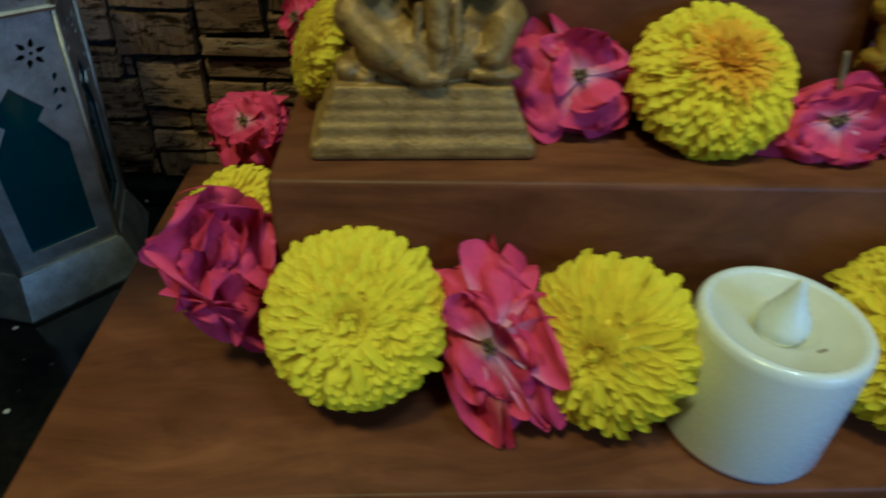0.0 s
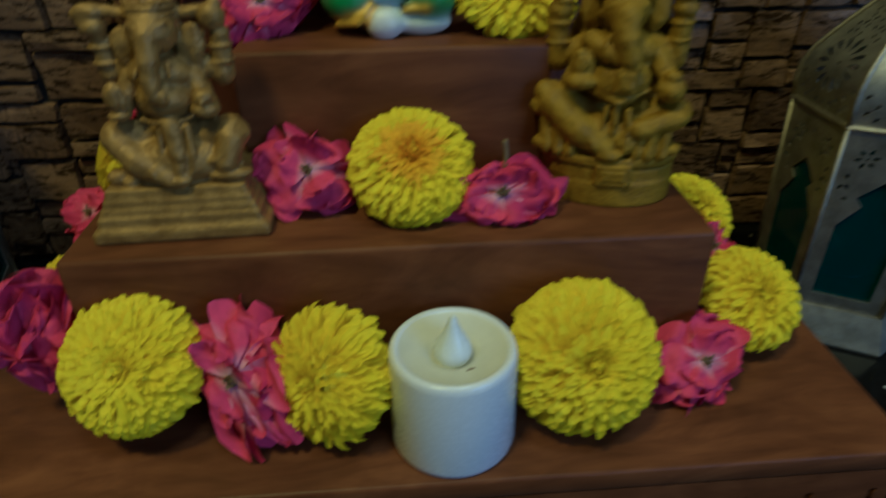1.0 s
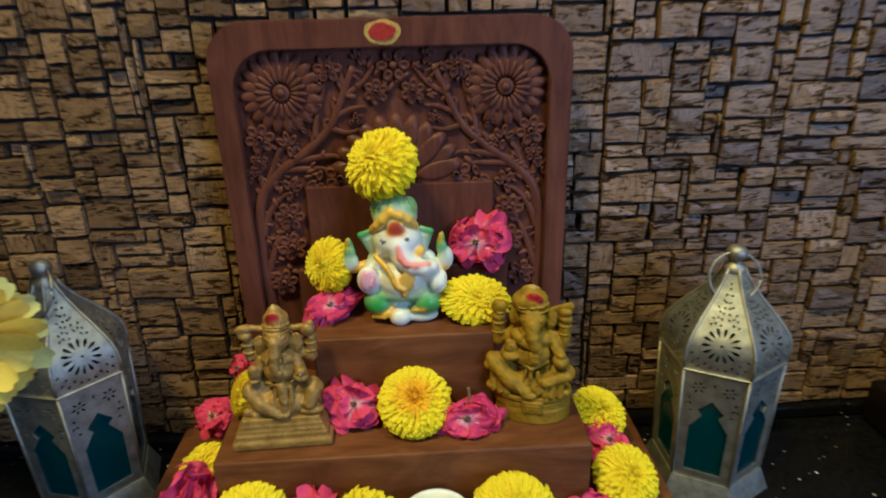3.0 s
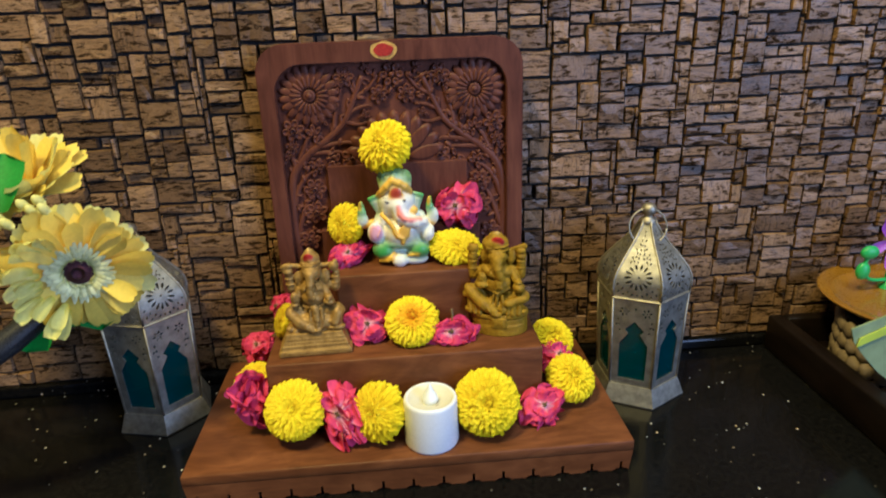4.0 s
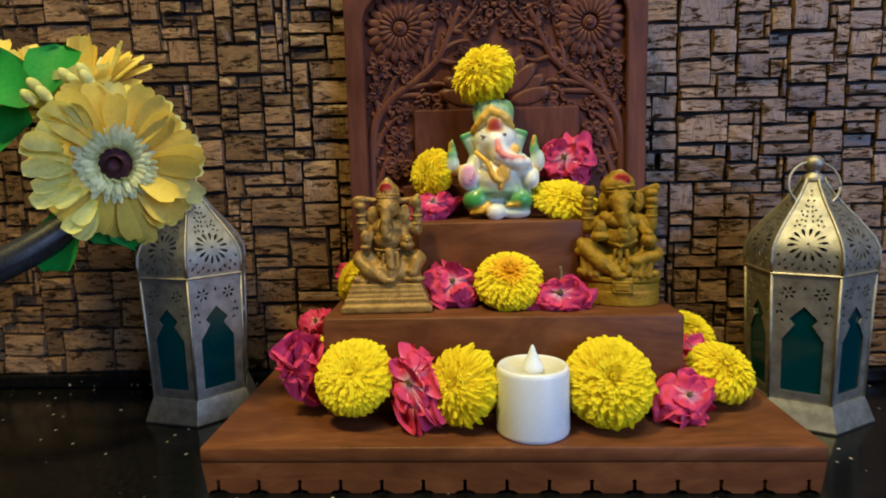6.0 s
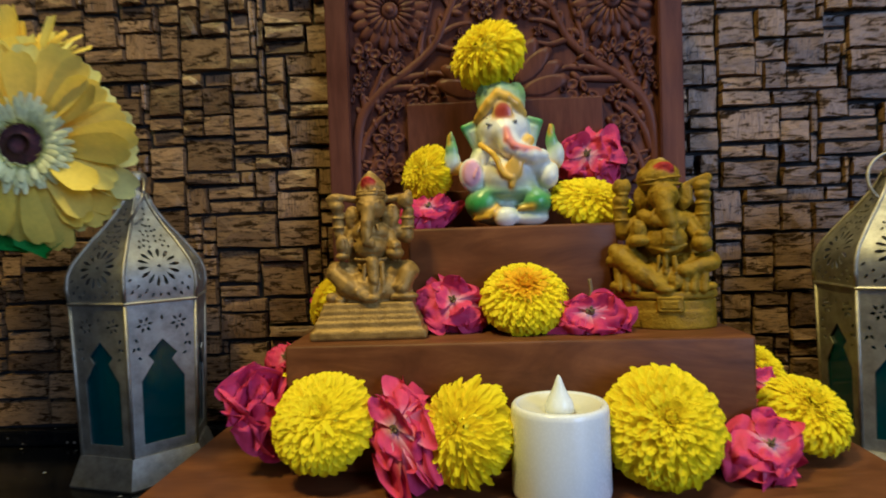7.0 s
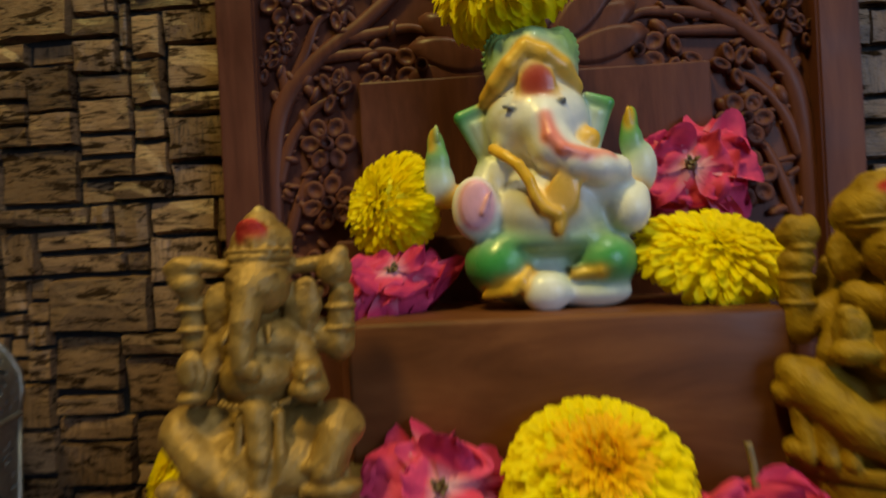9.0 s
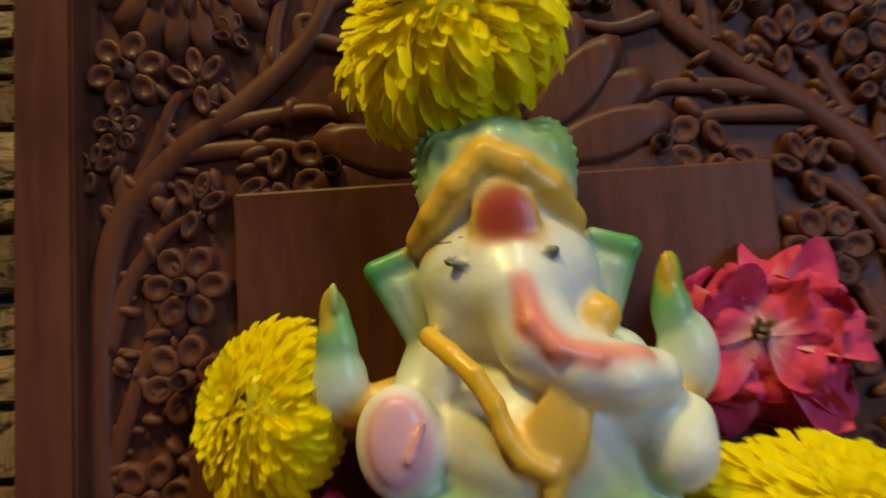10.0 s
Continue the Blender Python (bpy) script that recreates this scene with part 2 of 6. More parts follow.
CARD_GREEN = plain("dull_green_leaf", (0.26, 0.33, 0.17), 0.5, var=0.2)


def glass_material():
    m, n, l, b = nodes_of("teal_glass")
    b.inputs["Base Color"].default_value = (0.010, 0.20, 0.23, 1)
    b.inputs["Roughness"].default_value = 0.12
    b.inputs["Transmission Weight"].default_value = 0.85
    b.inputs["IOR"].default_value = 1.45
    w = noise_tex(n, l, 90, 2)
    bump(n, l, b, w.outputs[0], 0.1, 0.001)
    return m


GLASS = glass_material()


# ---- building helpers ----
def to_mesh(name, bm, material, smooth=True):
    me = bpy.data.meshes.new(name)
    bm.normal_update()
    bm.to_mesh(me)
    bm.free()
    for k in (material if isinstance(material, (list, tuple)) else [material]):
        me.materials.append(k)
    if smooth:
        me.shade_smooth()
    return me


def part(name, bm, material, parent, label="", smooth=True, m=None):
    """Links a bmesh, or ready mesh data, as ONE mesh object under a thing or under a part."""
    me = to_mesh(name, bm, material, smooth) if isinstance(bm, bmesh.types.BMesh) else bm
    ob = new(name, me)
    ob.parent = parent
    if m is not None:
        ob.matrix_basis = m
    return tagged(ob, label) if label else ob


def thing(name, m, label, category, group="", kind=""):
    ob = new(name)
    ob.empty_display_size = 0.01
    ob.matrix_basis = m
    return tagged(ob, label, category, group, kind)


def box_bm(x0, x1, y0, y1, z0, z1, bevel=0.0, seg=2, bm=None):
    bm = bm or bmesh.new()
    r = bmesh.ops.create_cube(bm, size=1.0, matrix=Matrix.Translation(((x0 + x1) / 2, (y0 + y1) / 2, (z0 + z1) / 2)) @ Matrix.Diagonal((x1 - x0, y1 - y0, z1 - z0, 1)))
    if bevel:
        es = list({e for v in r["verts"] for e in v.link_edges})
        bmesh.ops.bevel(bm, geom=es, offset=bevel, segments=seg, profile=0.5, affect="EDGES")
    return bm


def lathe_bm(profile, seg=32, bm=None, flat=False):
    """Turns a profile of (radius, height) round z."""
    bm = bm or bmesh.new()
    rings = []
    for r, z in profile:
        if r < 1e-6:
            rings.append([bm.verts.new((0, 0, z))])
        else:
            rings.append([bm.verts.new((r * math.cos(2 * math.pi * i / seg), r * math.sin(2 * math.pi * i / seg), z)) for i in range(seg)])
    for a, b in zip(rings, rings[1:]):
        for i in range(seg):
            j = (i + 1) % seg
            if len(a) == 1 and len(b) > 1:
                bm.faces.new((a[0], b[i], b[j]))
            elif len(b) == 1 and len(a) > 1:
                bm.faces.new((a[i], a[j], b[0]))
            elif len(a) > 1:
                bm.faces.new((a[i], a[j], b[j], b[i]))
    return bm


def tube_bm(points, radii, seg=8, bm=None, squash=None):
    """A tube through points; squash flattens it along a world axis."""
    bm = bm or bmesh.new()
    pts = [Vector(p) for p in points]
    if isinstance(radii, (int, float)):
        radii = [radii] * len(pts)
    rings, side = [], None
    for i, p in enumerate(pts):
        d = (pts[min(i + 1, len(pts) - 1)] - pts[max(i - 1, 0)]).normalized()
        if side is None:
            side = d.cross(Vector((0, 0, 1)) if abs(d.z) < 0.9 else Vector((0, 1, 0))).normalized()
        side = (side - d * side.dot(d)).normalized()
        up = d.cross(side)
        ring = []
        for k in range(seg):
            a = 2 * math.pi * k / seg
            o = (side * math.cos(a) + up * math.sin(a)) * radii[i]
            if squash:
                o = Vector((o.x * squash[0], o.y * squash[1], o.z * squash[2]))
            ring.append(bm.verts.new(p + o))
        rings.append(ring)
    for a, b in zip(rings, rings[1:]):
        for k in range(seg):
            j = (k + 1) % seg
            bm.faces.new((a[k], a[j], b[j], b[k]))
    for ring, flip in ((rings[0], True), (rings[-1], False)):
        bm.faces.new(ring[::-1] if flip else ring)
    return bm


def spline(points, n):
    """Smooth points through a few guides (Catmull-Rom)."""
    p = [Vector(q) for q in points]
    p = [p[0] * 2 - p[1]] + p + [p[-1] * 2 - p[-2]]
    out = []
    for i in range(1, len(p) - 2):
        for k in range(n):
            t = k / n
            a, b, c, d = p[i - 1:i + 3]
            out.append(0.5 * ((2 * b) + (c - a) * t + (2 * a - 5 * b + 4 * c - d) * t * t + (3 * b - a - 3 * c + d) * t ** 3))
    return out + [p[-2]]


def outline_bm(outer, holes=(), bm=None):
    """A flat sheet in x, z from an outline with holes, facing -y."""
    bm = bm or bmesh.new()
    edges = []
    for loop in (outer, *holes):
        vs = [bm.verts.new((x, 0, z)) for x, z in loop]
        edges += [bm.edges.new((vs[i], vs[(i + 1) % len(vs)])) for i in range(len(vs))]
    bmesh.ops.triangle_fill(bm, use_beauty=True, use_dissolve=False, edges=edges, normal=(0, -1, 0))
    return bm


def thicken(bm, depth):
    """Extrudes a flat sheet along +y into a slab."""
    faces = list(bm.faces)
    r = bmesh.ops.extrude_face_region(bm, geom=faces)
    vs = [g for g in r["geom"] if isinstance(g, bmesh.types.BMVert)]
    bmesh.ops.translate(bm, verts=vs, vec=(0, depth, 0))
    bmesh.ops.recalc_face_normals(bm, faces=list(bm.faces))
    return bm


def turned(axis, spin=0.0):
    """A rotation that takes local z onto axis, spun round it first."""
    q = Vector((0, 0, 1)).rotation_difference(Vector(axis).normalized())
    return q.to_matrix().to_4x4() @ Matrix.Rotation(radians(spin), 4, "Z")


# ---- the room and the counter ----
def structure(name, bm, material, label, category):
    ob = new(name, to_mesh(name, bm, material, False))
    return tagged(ob, label, category, kind="structure")


WALL_Y = 0.160
structure("counter", box_bm(-1.6, 1.30, -0.62, WALL_Y + 0.02, -0.035, 0.0, 0.004), GRANITE, "polished black granite counter with bright flecks", "counter")
structure("counter_front", box_bm(-1.6, 1.30, -0.58, -0.54, -0.9, -0.036), WOOD_DARK, "dark cabinet front under the counter", "cabinet")
structure("floor", box_bm(-1.7, 1.45, -2.4, 0.3, -0.95, -0.9), PLASTER, "plain pale room floor", "floor")
structure("ceiling", box_bm(-1.7, 1.45, -2.4, 0.3, 1.7, 1.8), PLASTER, "plain pale ceiling", "ceiling")
structure("wall_left", box_bm(-1.75, -1.6, -2.4, 0.3, -0.9, 1.7), PLASTER, "plain pale side wall", "wall")
bm = bmesh.new()
for y0, y1, z0, z1 in ((-2.4, -2.04, -0.9, 1.7), (-0.96, 0.3, -0.9, 1.7), (-2.04, -0.96, -0.9, 0.12), (-2.04, -0.96, 1.10, 1.7)):
    box_bm(1.30, 1.45, y0, y1, z0, z1, bm=bm)
structure("wall_right", bm, PLASTER, "plain pale side wall with a window", "wall")
structure("wall_front", box_bm(-1.75, 1.45, -2.55, -2.4, -0.9, 1.7), PLASTER, "plain pale wall behind the camera", "wall")
window = structure("window_1", box_bm(1.36, 1.38, -2.04, -0.96, 0.60, 0.62), PLASTIC, "bare window opening with a white cross bar", "window")
part("mullion", box_bm(1.359, 1.381, -1.51, -1.49, 0.12, 1.10), PLASTIC, window)
wall_back = structure("wall_back", box_bm(-1.6, 1.30, WALL_Y, WALL_Y + 0.12, -0.9, 1.7), GROUT, "stacked-stone wall covering with black recessed joints", "wall")
structure("trim", box_bm(-1.6, 1.30, WALL_Y - 0.009, WALL_Y - 0.0005, 0.0005, 0.011, 0.002), GRANITE, "thin black strip at the foot of the stone wall", "trim")


for x, y, w in ((-0.48, -0.50, 0.15), (0.28, -0.42, 0.19)):
    th = thing("ceiling_light", pose(x, y, 1.70), "flat square metal lamp housing on the ceiling", "lamp")
    part("housing", box_bm(-w, w, -w, w, -0.05, -0.0005, 0.004), METAL, th)


# ---- the altar ----
BASE_H, STEP_H, TOP_H = 0.0245, 0.0794, 0.1273
BOARD_Y, BOARD_TOP, BX = 0.1275, 0.286, 0.0015


def altar():
    th = thing("wooden_altar", pose(0, 0, 0), "reddish-brown sheesham stepped altar with carved backboard, on black granite", "altar")
    part("base_top", box_bm(-0.1525, 0.1525, 0, 0.146, 0.0165, BASE_H, 0.0012), WOOD, th)
    # scalloped apron with keyhole notches
    pts = [(-0.1520, 0.0165)]
    for i in range(15):
        x = -0.1442 + i * 0.0206
        pts += [(x - 0.0055, 0.0004), (x - 0.0036, 0.0018), (x - 0.0010, 0.0023), (x - 0.0008, 0.0056), (x - 0.0014, 0.0067), (x, 0.0078),
                (x + 0.0014, 0.0067), (x + 0.0008, 0.0056), (x + 0.0010, 0.0023), (x + 0.0036, 0.0018), (x + 0.0055, 0.0004)]
    pts += [(0.1520, 0.0165)]
    bm = thicken(outline_bm(pts), 0.006)
    bmesh.ops.translate(bm, verts=bm.verts, vec=(0, 0.0004, 0))
    part("apron", bm, WOOD, th, "scalloped front edge with keyhole notches", False)
    for s in (-1, 1):
        part("side_rail", box_bm(min(s * 0.152, s * 0.146), max(s * 0.152, s * 0.146), 0.0066, 0.1455, 0.0004, 0.0164, 0.0008), WOOD, th)
    part("lower_step", box_bm(-0.0975, 0.0970, 0.0405, 0.1268, BASE_H + 0.0002, STEP_H, 0.0016, 3), WOOD, th)
    part("upper_step", box_bm(-0.0475, 0.0508, 0.0770, 0.1267, STEP_H + 0.0002, TOP_H, 0.0014, 3), WOOD, th)
    board = backboard(th)
    return th


def rounded_top(half, z0, z1, r, cx=BX, n=8):
    out = [(cx - half, z0)]
    out += [(cx - half + r - r * math.cos(a), z1 - r + r * math.sin(a)) for a in [math.pi / 2 * i / n for i in range(n + 1)]]
    out += [(cx + half - r + r * math.sin(a), z1 - r + r * math.cos(a)) for a in [math.pi / 2 * i / n for i in range(n + 1)]]
    return out + [(cx + half, z0)]


def boss(bm, x, z, rx, rz, rot, profile, seg=10, base=0.0):
    """A low carved swelling on the board: profile of (share of the radius, height)."""
    c, s = math.cos(rot), math.sin(rot)
    rings = []
    for p, h in profile:
        if p == 0:
            rings.append([bm.verts.new((x, base - h, z))])
            continue
        ring = []
        for k in range(seg):
            a = 2 * math.pi * k / seg
            u, v = rx * p * math.cos(a), rz * p * math.sin(a)
            ring.append(bm.verts.new((x + u * c - v * s, base - h, z + u * s + v * c)))
        rings.append(ring)
    for a, b in zip(rings, rings[1:]):
        for k in range(seg):
            j = (k + 1) % seg
            if len(a) == 1:
                bm.faces.new((a[0], b[k], b[j]))
            else:
                bm.faces.new((a[k], b[k], b[j], a[j]))


CUP = [(0, 0.0021), (0.42, 0.0020), (0.68, 0.0029), (0.88, 0.0025), (1.0, -0.0006)]
DOME = [(0, 0.0052), (0.5, 0.0048), (0.82, 0.0034), (1.0, -0.0006)]
GROUND_Y = BOARD_Y + 0.0062


def carved_flower(x, z, r, n, spin=0.0):
    bm = bmesh.new()
    for i in range(n):
        a = spin + 2 * math.pi * i / n
        boss(bm, x + 0.63 * r * math.cos(a), z + 0.63 * r * math.sin(a), r * 0.44, r * min(0.41, 2.2 / n), a, CUP, 10, GROUND_Y)
    boss(bm, x, z, r * 0.27, r * 0.27, 0, [(0, 0.0032), (0.4, 0.003), (0.75, 0.0056), (1.0, -0.0006)], 10, GROUND_Y)
    return bm


def carved_daisy(board, x, z, r, n):
    for i in range(n):
        a = 2 * math.pi * i / n + 0.1
        for q, rr, w, lift in ((0.64, 0.38, 0.135, 0.0), (0.42, 0.24, 0.06, 0.0010)):
            b = a + (0 if q > 0.5 else math.pi / n)
            bm = bmesh.new()
            boss(bm, x + q * r * math.cos(b), z + q * r * math.sin(b), r * rr, r * w * 1.15, b, [(0, 0.0030 + lift), (0.55, 0.0034 + lift), (0.84, 0.0026 + lift), (1.0, -0.0006)], 10, GROUND_Y + 0.0006)
            part("carved_petal", bm, WOOD_CARVED, board)
    bm = bmesh.new()
    boss(bm, x, z, r * 0.22, r * 0.22, 0, [(0, 0.0040), (0.42, 0.0038), (0.50, 0.0026), (0.72, 0.0042), (1, 0.0008)], 16, GROUND_Y)
    part("carved_daisy", bm, WOOD_CARVED, board)


def carved_tulip(x, z, r, a):
    bm = bmesh.new()
    for da, q in ((-0.75, 0.6), (0.0, 0.75), (0.75, 0.6), (math.pi, 0.35)):
        boss(bm, x + q * r * math.cos(a + da), z + q * r * math.sin(a + da), r * 0.48, r * 0.26, a + da, CUP, 10, GROUND_Y)
    return bm


def carved_stem(points, r0, r1):
    ps = spline([(BX + x, GROUND_Y - 0.0012, z) for x, z in points], 7)
    radii = [r0 + (r1 - r0) * i / (len(ps) - 1) for i in range(len(ps))]
    return tube_bm(ps, radii, 8, squash=(1.12, 0.5, 1.12))


def backboard(th):
    bm = thicken(outline_bm(rounded_top(0.097, BASE_H + 0.0003, BOARD_TOP, 0.021)), 0.0120)
    bmesh.ops.translate(bm, verts=bm.verts, vec=(0, GROUND_Y, 0))
    board = part("backboard", bm, WOOD_CARVED, th, "dark carved wooden backboard with rounded top corners", False)
    outer = rounded_top(0.097, BASE_H + 0.0003, BOARD_TOP, 0.021)
    inner = rounded_top(0.0846, 0.1, 0.2715, 0.0205)
    bm = thicken(outline_bm(outer + [(BX + 0.0846, BASE_H + 0.0003)] + inner[::-1] + [(BX - 0.0846, BASE_H + 0.0003)]), 0.0064)
    bmesh.ops.translate(bm, verts=bm.verts, vec=(0, BOARD_Y, 0))
    sharp = [e for e in bm.edges if e.calc_face_angle(0) > 1.0 and all(v.co.y < BOARD_Y + 1e-5 for v in e.verts)]
    bmesh.ops.bevel(bm, geom=sharp, offset=0.0007, segments=2, affect="EDGES")
    part("frame", bm, WOOD_CARVED, board, "smooth raised border", False)
    # plain blocks left uncarved
    part("plain_panel", box_bm(-0.0515, 0.0555, GROUND_Y - 0.0045, GROUND_Y + 0.001, 0.06, 0.1965, 0.0006), WOOD_CARVED, board, "", False)
    part("lower_panel", box_bm(-0.0600, 0.0640, GROUND_Y - 0.0092, GROUND_Y - 0.0047, 0.06, 0.1475, 0.0008), WOOD_CARVED, board, "", False)
    for s in (-1, 1):
        carved_daisy(board, BX + s * 0.0610, 0.2492, 0.0235, 20)
        stems = [([(0.079, 0.10), (0.083, 0.15), (0.080, 0.186), (0.069, 0.203), (0.050, 0.217), (0.037, 0.229), (0.030, 0.243), (0.0215, 0.262)], 0.0034, 0.0016),
                 ([(0.060, 0.211), (0.048, 0.2125), (0.036, 0.2135), (0.029, 0.2105)], 0.0022, 0.0009),
                 ([(0.066, 0.206), (0.054, 0.2065), (0.043, 0.2065), (0.036, 0.203)], 0.0020, 0.0009),
                 ([(0.081, 0.182), (0.077, 0.195), (0.079, 0.208), (0.0775, 0.217)], 0.0022, 0.0010),
                 ([(0.0765, 0.196), (0.070, 0.208), (0.066, 0.217), (0.062, 0.220)], 0.0018, 0.0010),
                 ([(0.081, 0.166), (0.076, 0.180), (0.068, 0.190), (0.060, 0.1935)], 0.0022, 0.0009),
                 ([(0.081, 0.140), (0.0745, 0.160), (0.070, 0.170), (0.064, 0.176)], 0.0020, 0.0009),
                 ([(0.045, 0.221), (0.044, 0.232), (0.040, 0.245), (0.0375, 0.254)], 0.0018, 0.0009),
                 ([(0.034, 0.235), (0.024, 0.2395), (0.016, 0.2405)], 0.0016, 0.0008),
                 ([(0.029, 0.246), (0.018, 0.2525), (0.0105, 0.262)], 0.0016, 0.0008),
                 ([(0.027, 0.250), (0.0285, 0.258), (0.030, 0.2665)], 0.0014, 0.0008),
                 ([(0.037, 0.229), (0.027, 0.2265), (0.019, 0.2285)], 0.0018, 0.0008)]
        leaves = [((0.072, 0.199), 2.5, 0.011), ((0.058, 0.2105), 2.7, 0.012), ((0.047, 0.2195), 2.2, 0.011), ((0.039, 0.2275), 2.0, 0.010), ((0.033, 0.2370), 1.9, 0.010), ((0.0275, 0.2490), 1.4, 0.009),
                  ((0.0805, 0.176), 2.3, 0.011), ((0.0815, 0.160), 2.2, 0.011), ((0.0805, 0.145), 2.1, 0.010), ((0.0525, 0.2150), 1.2, 0.010), ((0.0650, 0.2060), 1.3, 0.010), ((0.0770, 0.1900), 1.2, 0.009), ((0.0240, 0.2560), 2.3, 0.008)]
        for (x, z), a, ln in leaves:
            d = (math.cos(a), math.sin(a))
            for q in (0.5, 1.0):
                mid = (x + ln * q * (0.6 * d[0] + 0.25), z + ln * q * (0.6 * d[1] + 0.05))
                part("carved_leaf", carved_stem([(s * x, z), (s * mid[0], mid[1]), (s * (x + ln * q * d[0] - 0.002), z + ln * q * d[1] - 0.0035)], 0.0013, 0.0006), WOOD_CARVED, board)
        for pts, r0, r1 in stems:
            part("carved_stem", carved_stem([(s * x, z) for x, z in pts], r0, r1), WOOD_CARVED, board)
        for x, z, r, k, sp in ((0.0755, 0.2245, 0.0085, 6, 0.2), (0.0330, 0.2010, 0.0092, 6, 0.5), (0.0640, 0.1785, 0.0088, 6, 0.0), (0.0645, 0.1600, 0.0090, 6, 0.3),
                               (0.0350, 0.2615, 0.0078, 6, 0.0), (0.0100, 0.2480, 0.0070, 6, 0.4), (0.0720, 0.1370, 0.0085, 6, 0.2), (0.0775, 0.2120, 0.0052, 5, 0.3)):
            part("carved_flower", carved_flower(BX + s * x, z, r, k, sp), WOOD_CARVED, board)
        for x, z, r, a in ((0.0600, 0.2195, 0.0078, 1.4), (0.0455, 0.2000, 0.0078, -1.2), (0.0620, 0.1935, 0.0076, 1.9), (0.0830, 0.2030, 0.0056, 1.8),
                           (0.0400, 0.2540, 0.0058, 1.6), (0.0180, 0.2660, 0.0050, 1.2), (0.0450, 0.2400, 0.0055, 2.0), (0.0230, 0.2330, 0.0048, 2.6), (0.0520, 0.2300, 0.005, 0.9)):
            part("carved_bud", carved_tulip(BX + s * x, z, r, a if s > 0 else math.pi - a), WOOD_CARVED, board)
    # half sunflower behind the crown flower
    for i in range(13):
        a = math.pi * i / 12
        bm = bmesh.new()
        boss(bm, BX + 0.024 * math.cos(a), 0.1975 + 0.024 * math.sin(a), 0.0150, 0.0058, a, [(0, 0.0028), (0.62, 0.0032), (0.88, 0.0028), (1, 0.0002)], 14, GROUND_Y - 0.0004 * (i % 2))
        part("sunflower_petal", bm, WOOD_CARVED, board)
    bm = bmesh.new()
    boss(bm, BX, 0.262, 0.0026, 0.0026, 0, [(p, 0.7 * h) for p, h in DOME], 12, GROUND_Y)
    for i in range(6):
        boss(bm, BX + 0.006 * math.cos(i * 1.047), 0.262 + 0.006 * math.sin(i * 1.047), 0.0036, 0.0028, i * 1.047, CUP, 10, GROUND_Y)
    part("carved_flower", bm, WOOD_CARVED, board)
    # small curls that fill the ground
    rng = random.Random(5)
    for _ in range(420):
        x, z = rng.uniform(-0.080, 0.080), rng.uniform(0.135, 0.267)
        if (abs(x) < 0.058 and z < 0.199) or (abs(x) < 0.04 and z < 0.24) or math.hypot(abs(x) - 0.061, z - 0.2492) < 0.026:
            continue
        r = rng.uniform(0.0020, 0.0046)
        bm = bmesh.new()
        boss(bm, BX + x, z, r, r * rng.uniform(0.35, 0.6), rng.uniform(0, 3.1), [(0, 0.0024), (0.5, 0.0022), (0.8, 0.0014), (1, -0.0006)], 8, GROUND_Y)
        part("carved_curl", bm, WOOD_CARVED, board)
    # powder mark on the top border
    for nm, r, y, k in (("yellow_mark", 0.0098, 0.0003, YELLOW_POWDER), ("red_mark", 0.0070, 0.0009, RED_POWDER)):
        bm = bmesh.new()
        ring = []
        for i in range(22):
            a = 2 * math.pi * i / 22
            q = r * (1 + 0.16 * noise.noise(Vector((math.cos(a) * 1.5, math.sin(a) * 1.5, r * 300))))
            ring.append((-0.003 + q * math.cos(a), 0.2795 + 0.62 * q * math.sin(a)))
        bm = thicken(outline_bm(ring), y + 0.0002)
        bmesh.ops.translate(bm, verts=bm.verts, vec=(0, BOARD_Y - y, 0))
        part(nm, bm, k, board, "", False)
    return board


altar()


# ---- electric candle ----
def candle():
    th = thing("electric_candle", pose(0.0145, 0.0195, BASE_H + 0.0002, 0, 0, 20) @ Matrix.Diagonal((1, 1, 0.99, 1)), "white plastic electric tealight with frosted flame, standing on the altar", "candle")
    prof = [(0, 0), (0.0174, 0), (0.0184, 0.0006), (0.0188, 0.0022), (0.0184, 0.0325), (0.0181, 0.0343), (0.0173, 0.0353), (0.0162, 0.0352), (0.0154, 0.0346)]
    part("body", lathe_bm(prof, 48), PLASTIC, th)
    part("top", lathe_bm([(0.0155, 0.0347), (0.0142, 0.0339), (0.0090, 0.0332), (0.0072, 0.0325), (0.0062, 0.0302), (0, 0.0300)], 40), PLASTIC_TOP, th, "slightly yellowed dished top")
    fl = [(0, 0.0290), (0.0042, 0.0298), (0.0053, 0.0318), (0.0055, 0.0336), (0.0050, 0.0356), (0.0037, 0.0380), (0.0025, 0.0404), (0.0016, 0.0428), (0.0009, 0.0448), (0, 0.0460)]
    part("flame", lathe_bm(fl, 24), FLAME, th, "frosted teardrop flame")
    bm = box_bm(-0.0012, 0.0012, -0.0003, 0.0003, 0.0331, 0.0334)
    bmesh.ops.translate(bm, verts=bm.verts, vec=(0.001, -0.0095, 0))
    part("scratch", bm, PEBBLE, th)
    return th


candle()


# ---- chrysanthemums ----
def set_along(me, values):
    at = me.attributes.new("along", "FLOAT", "POINT")
    at.data.foreach_set("value", values)


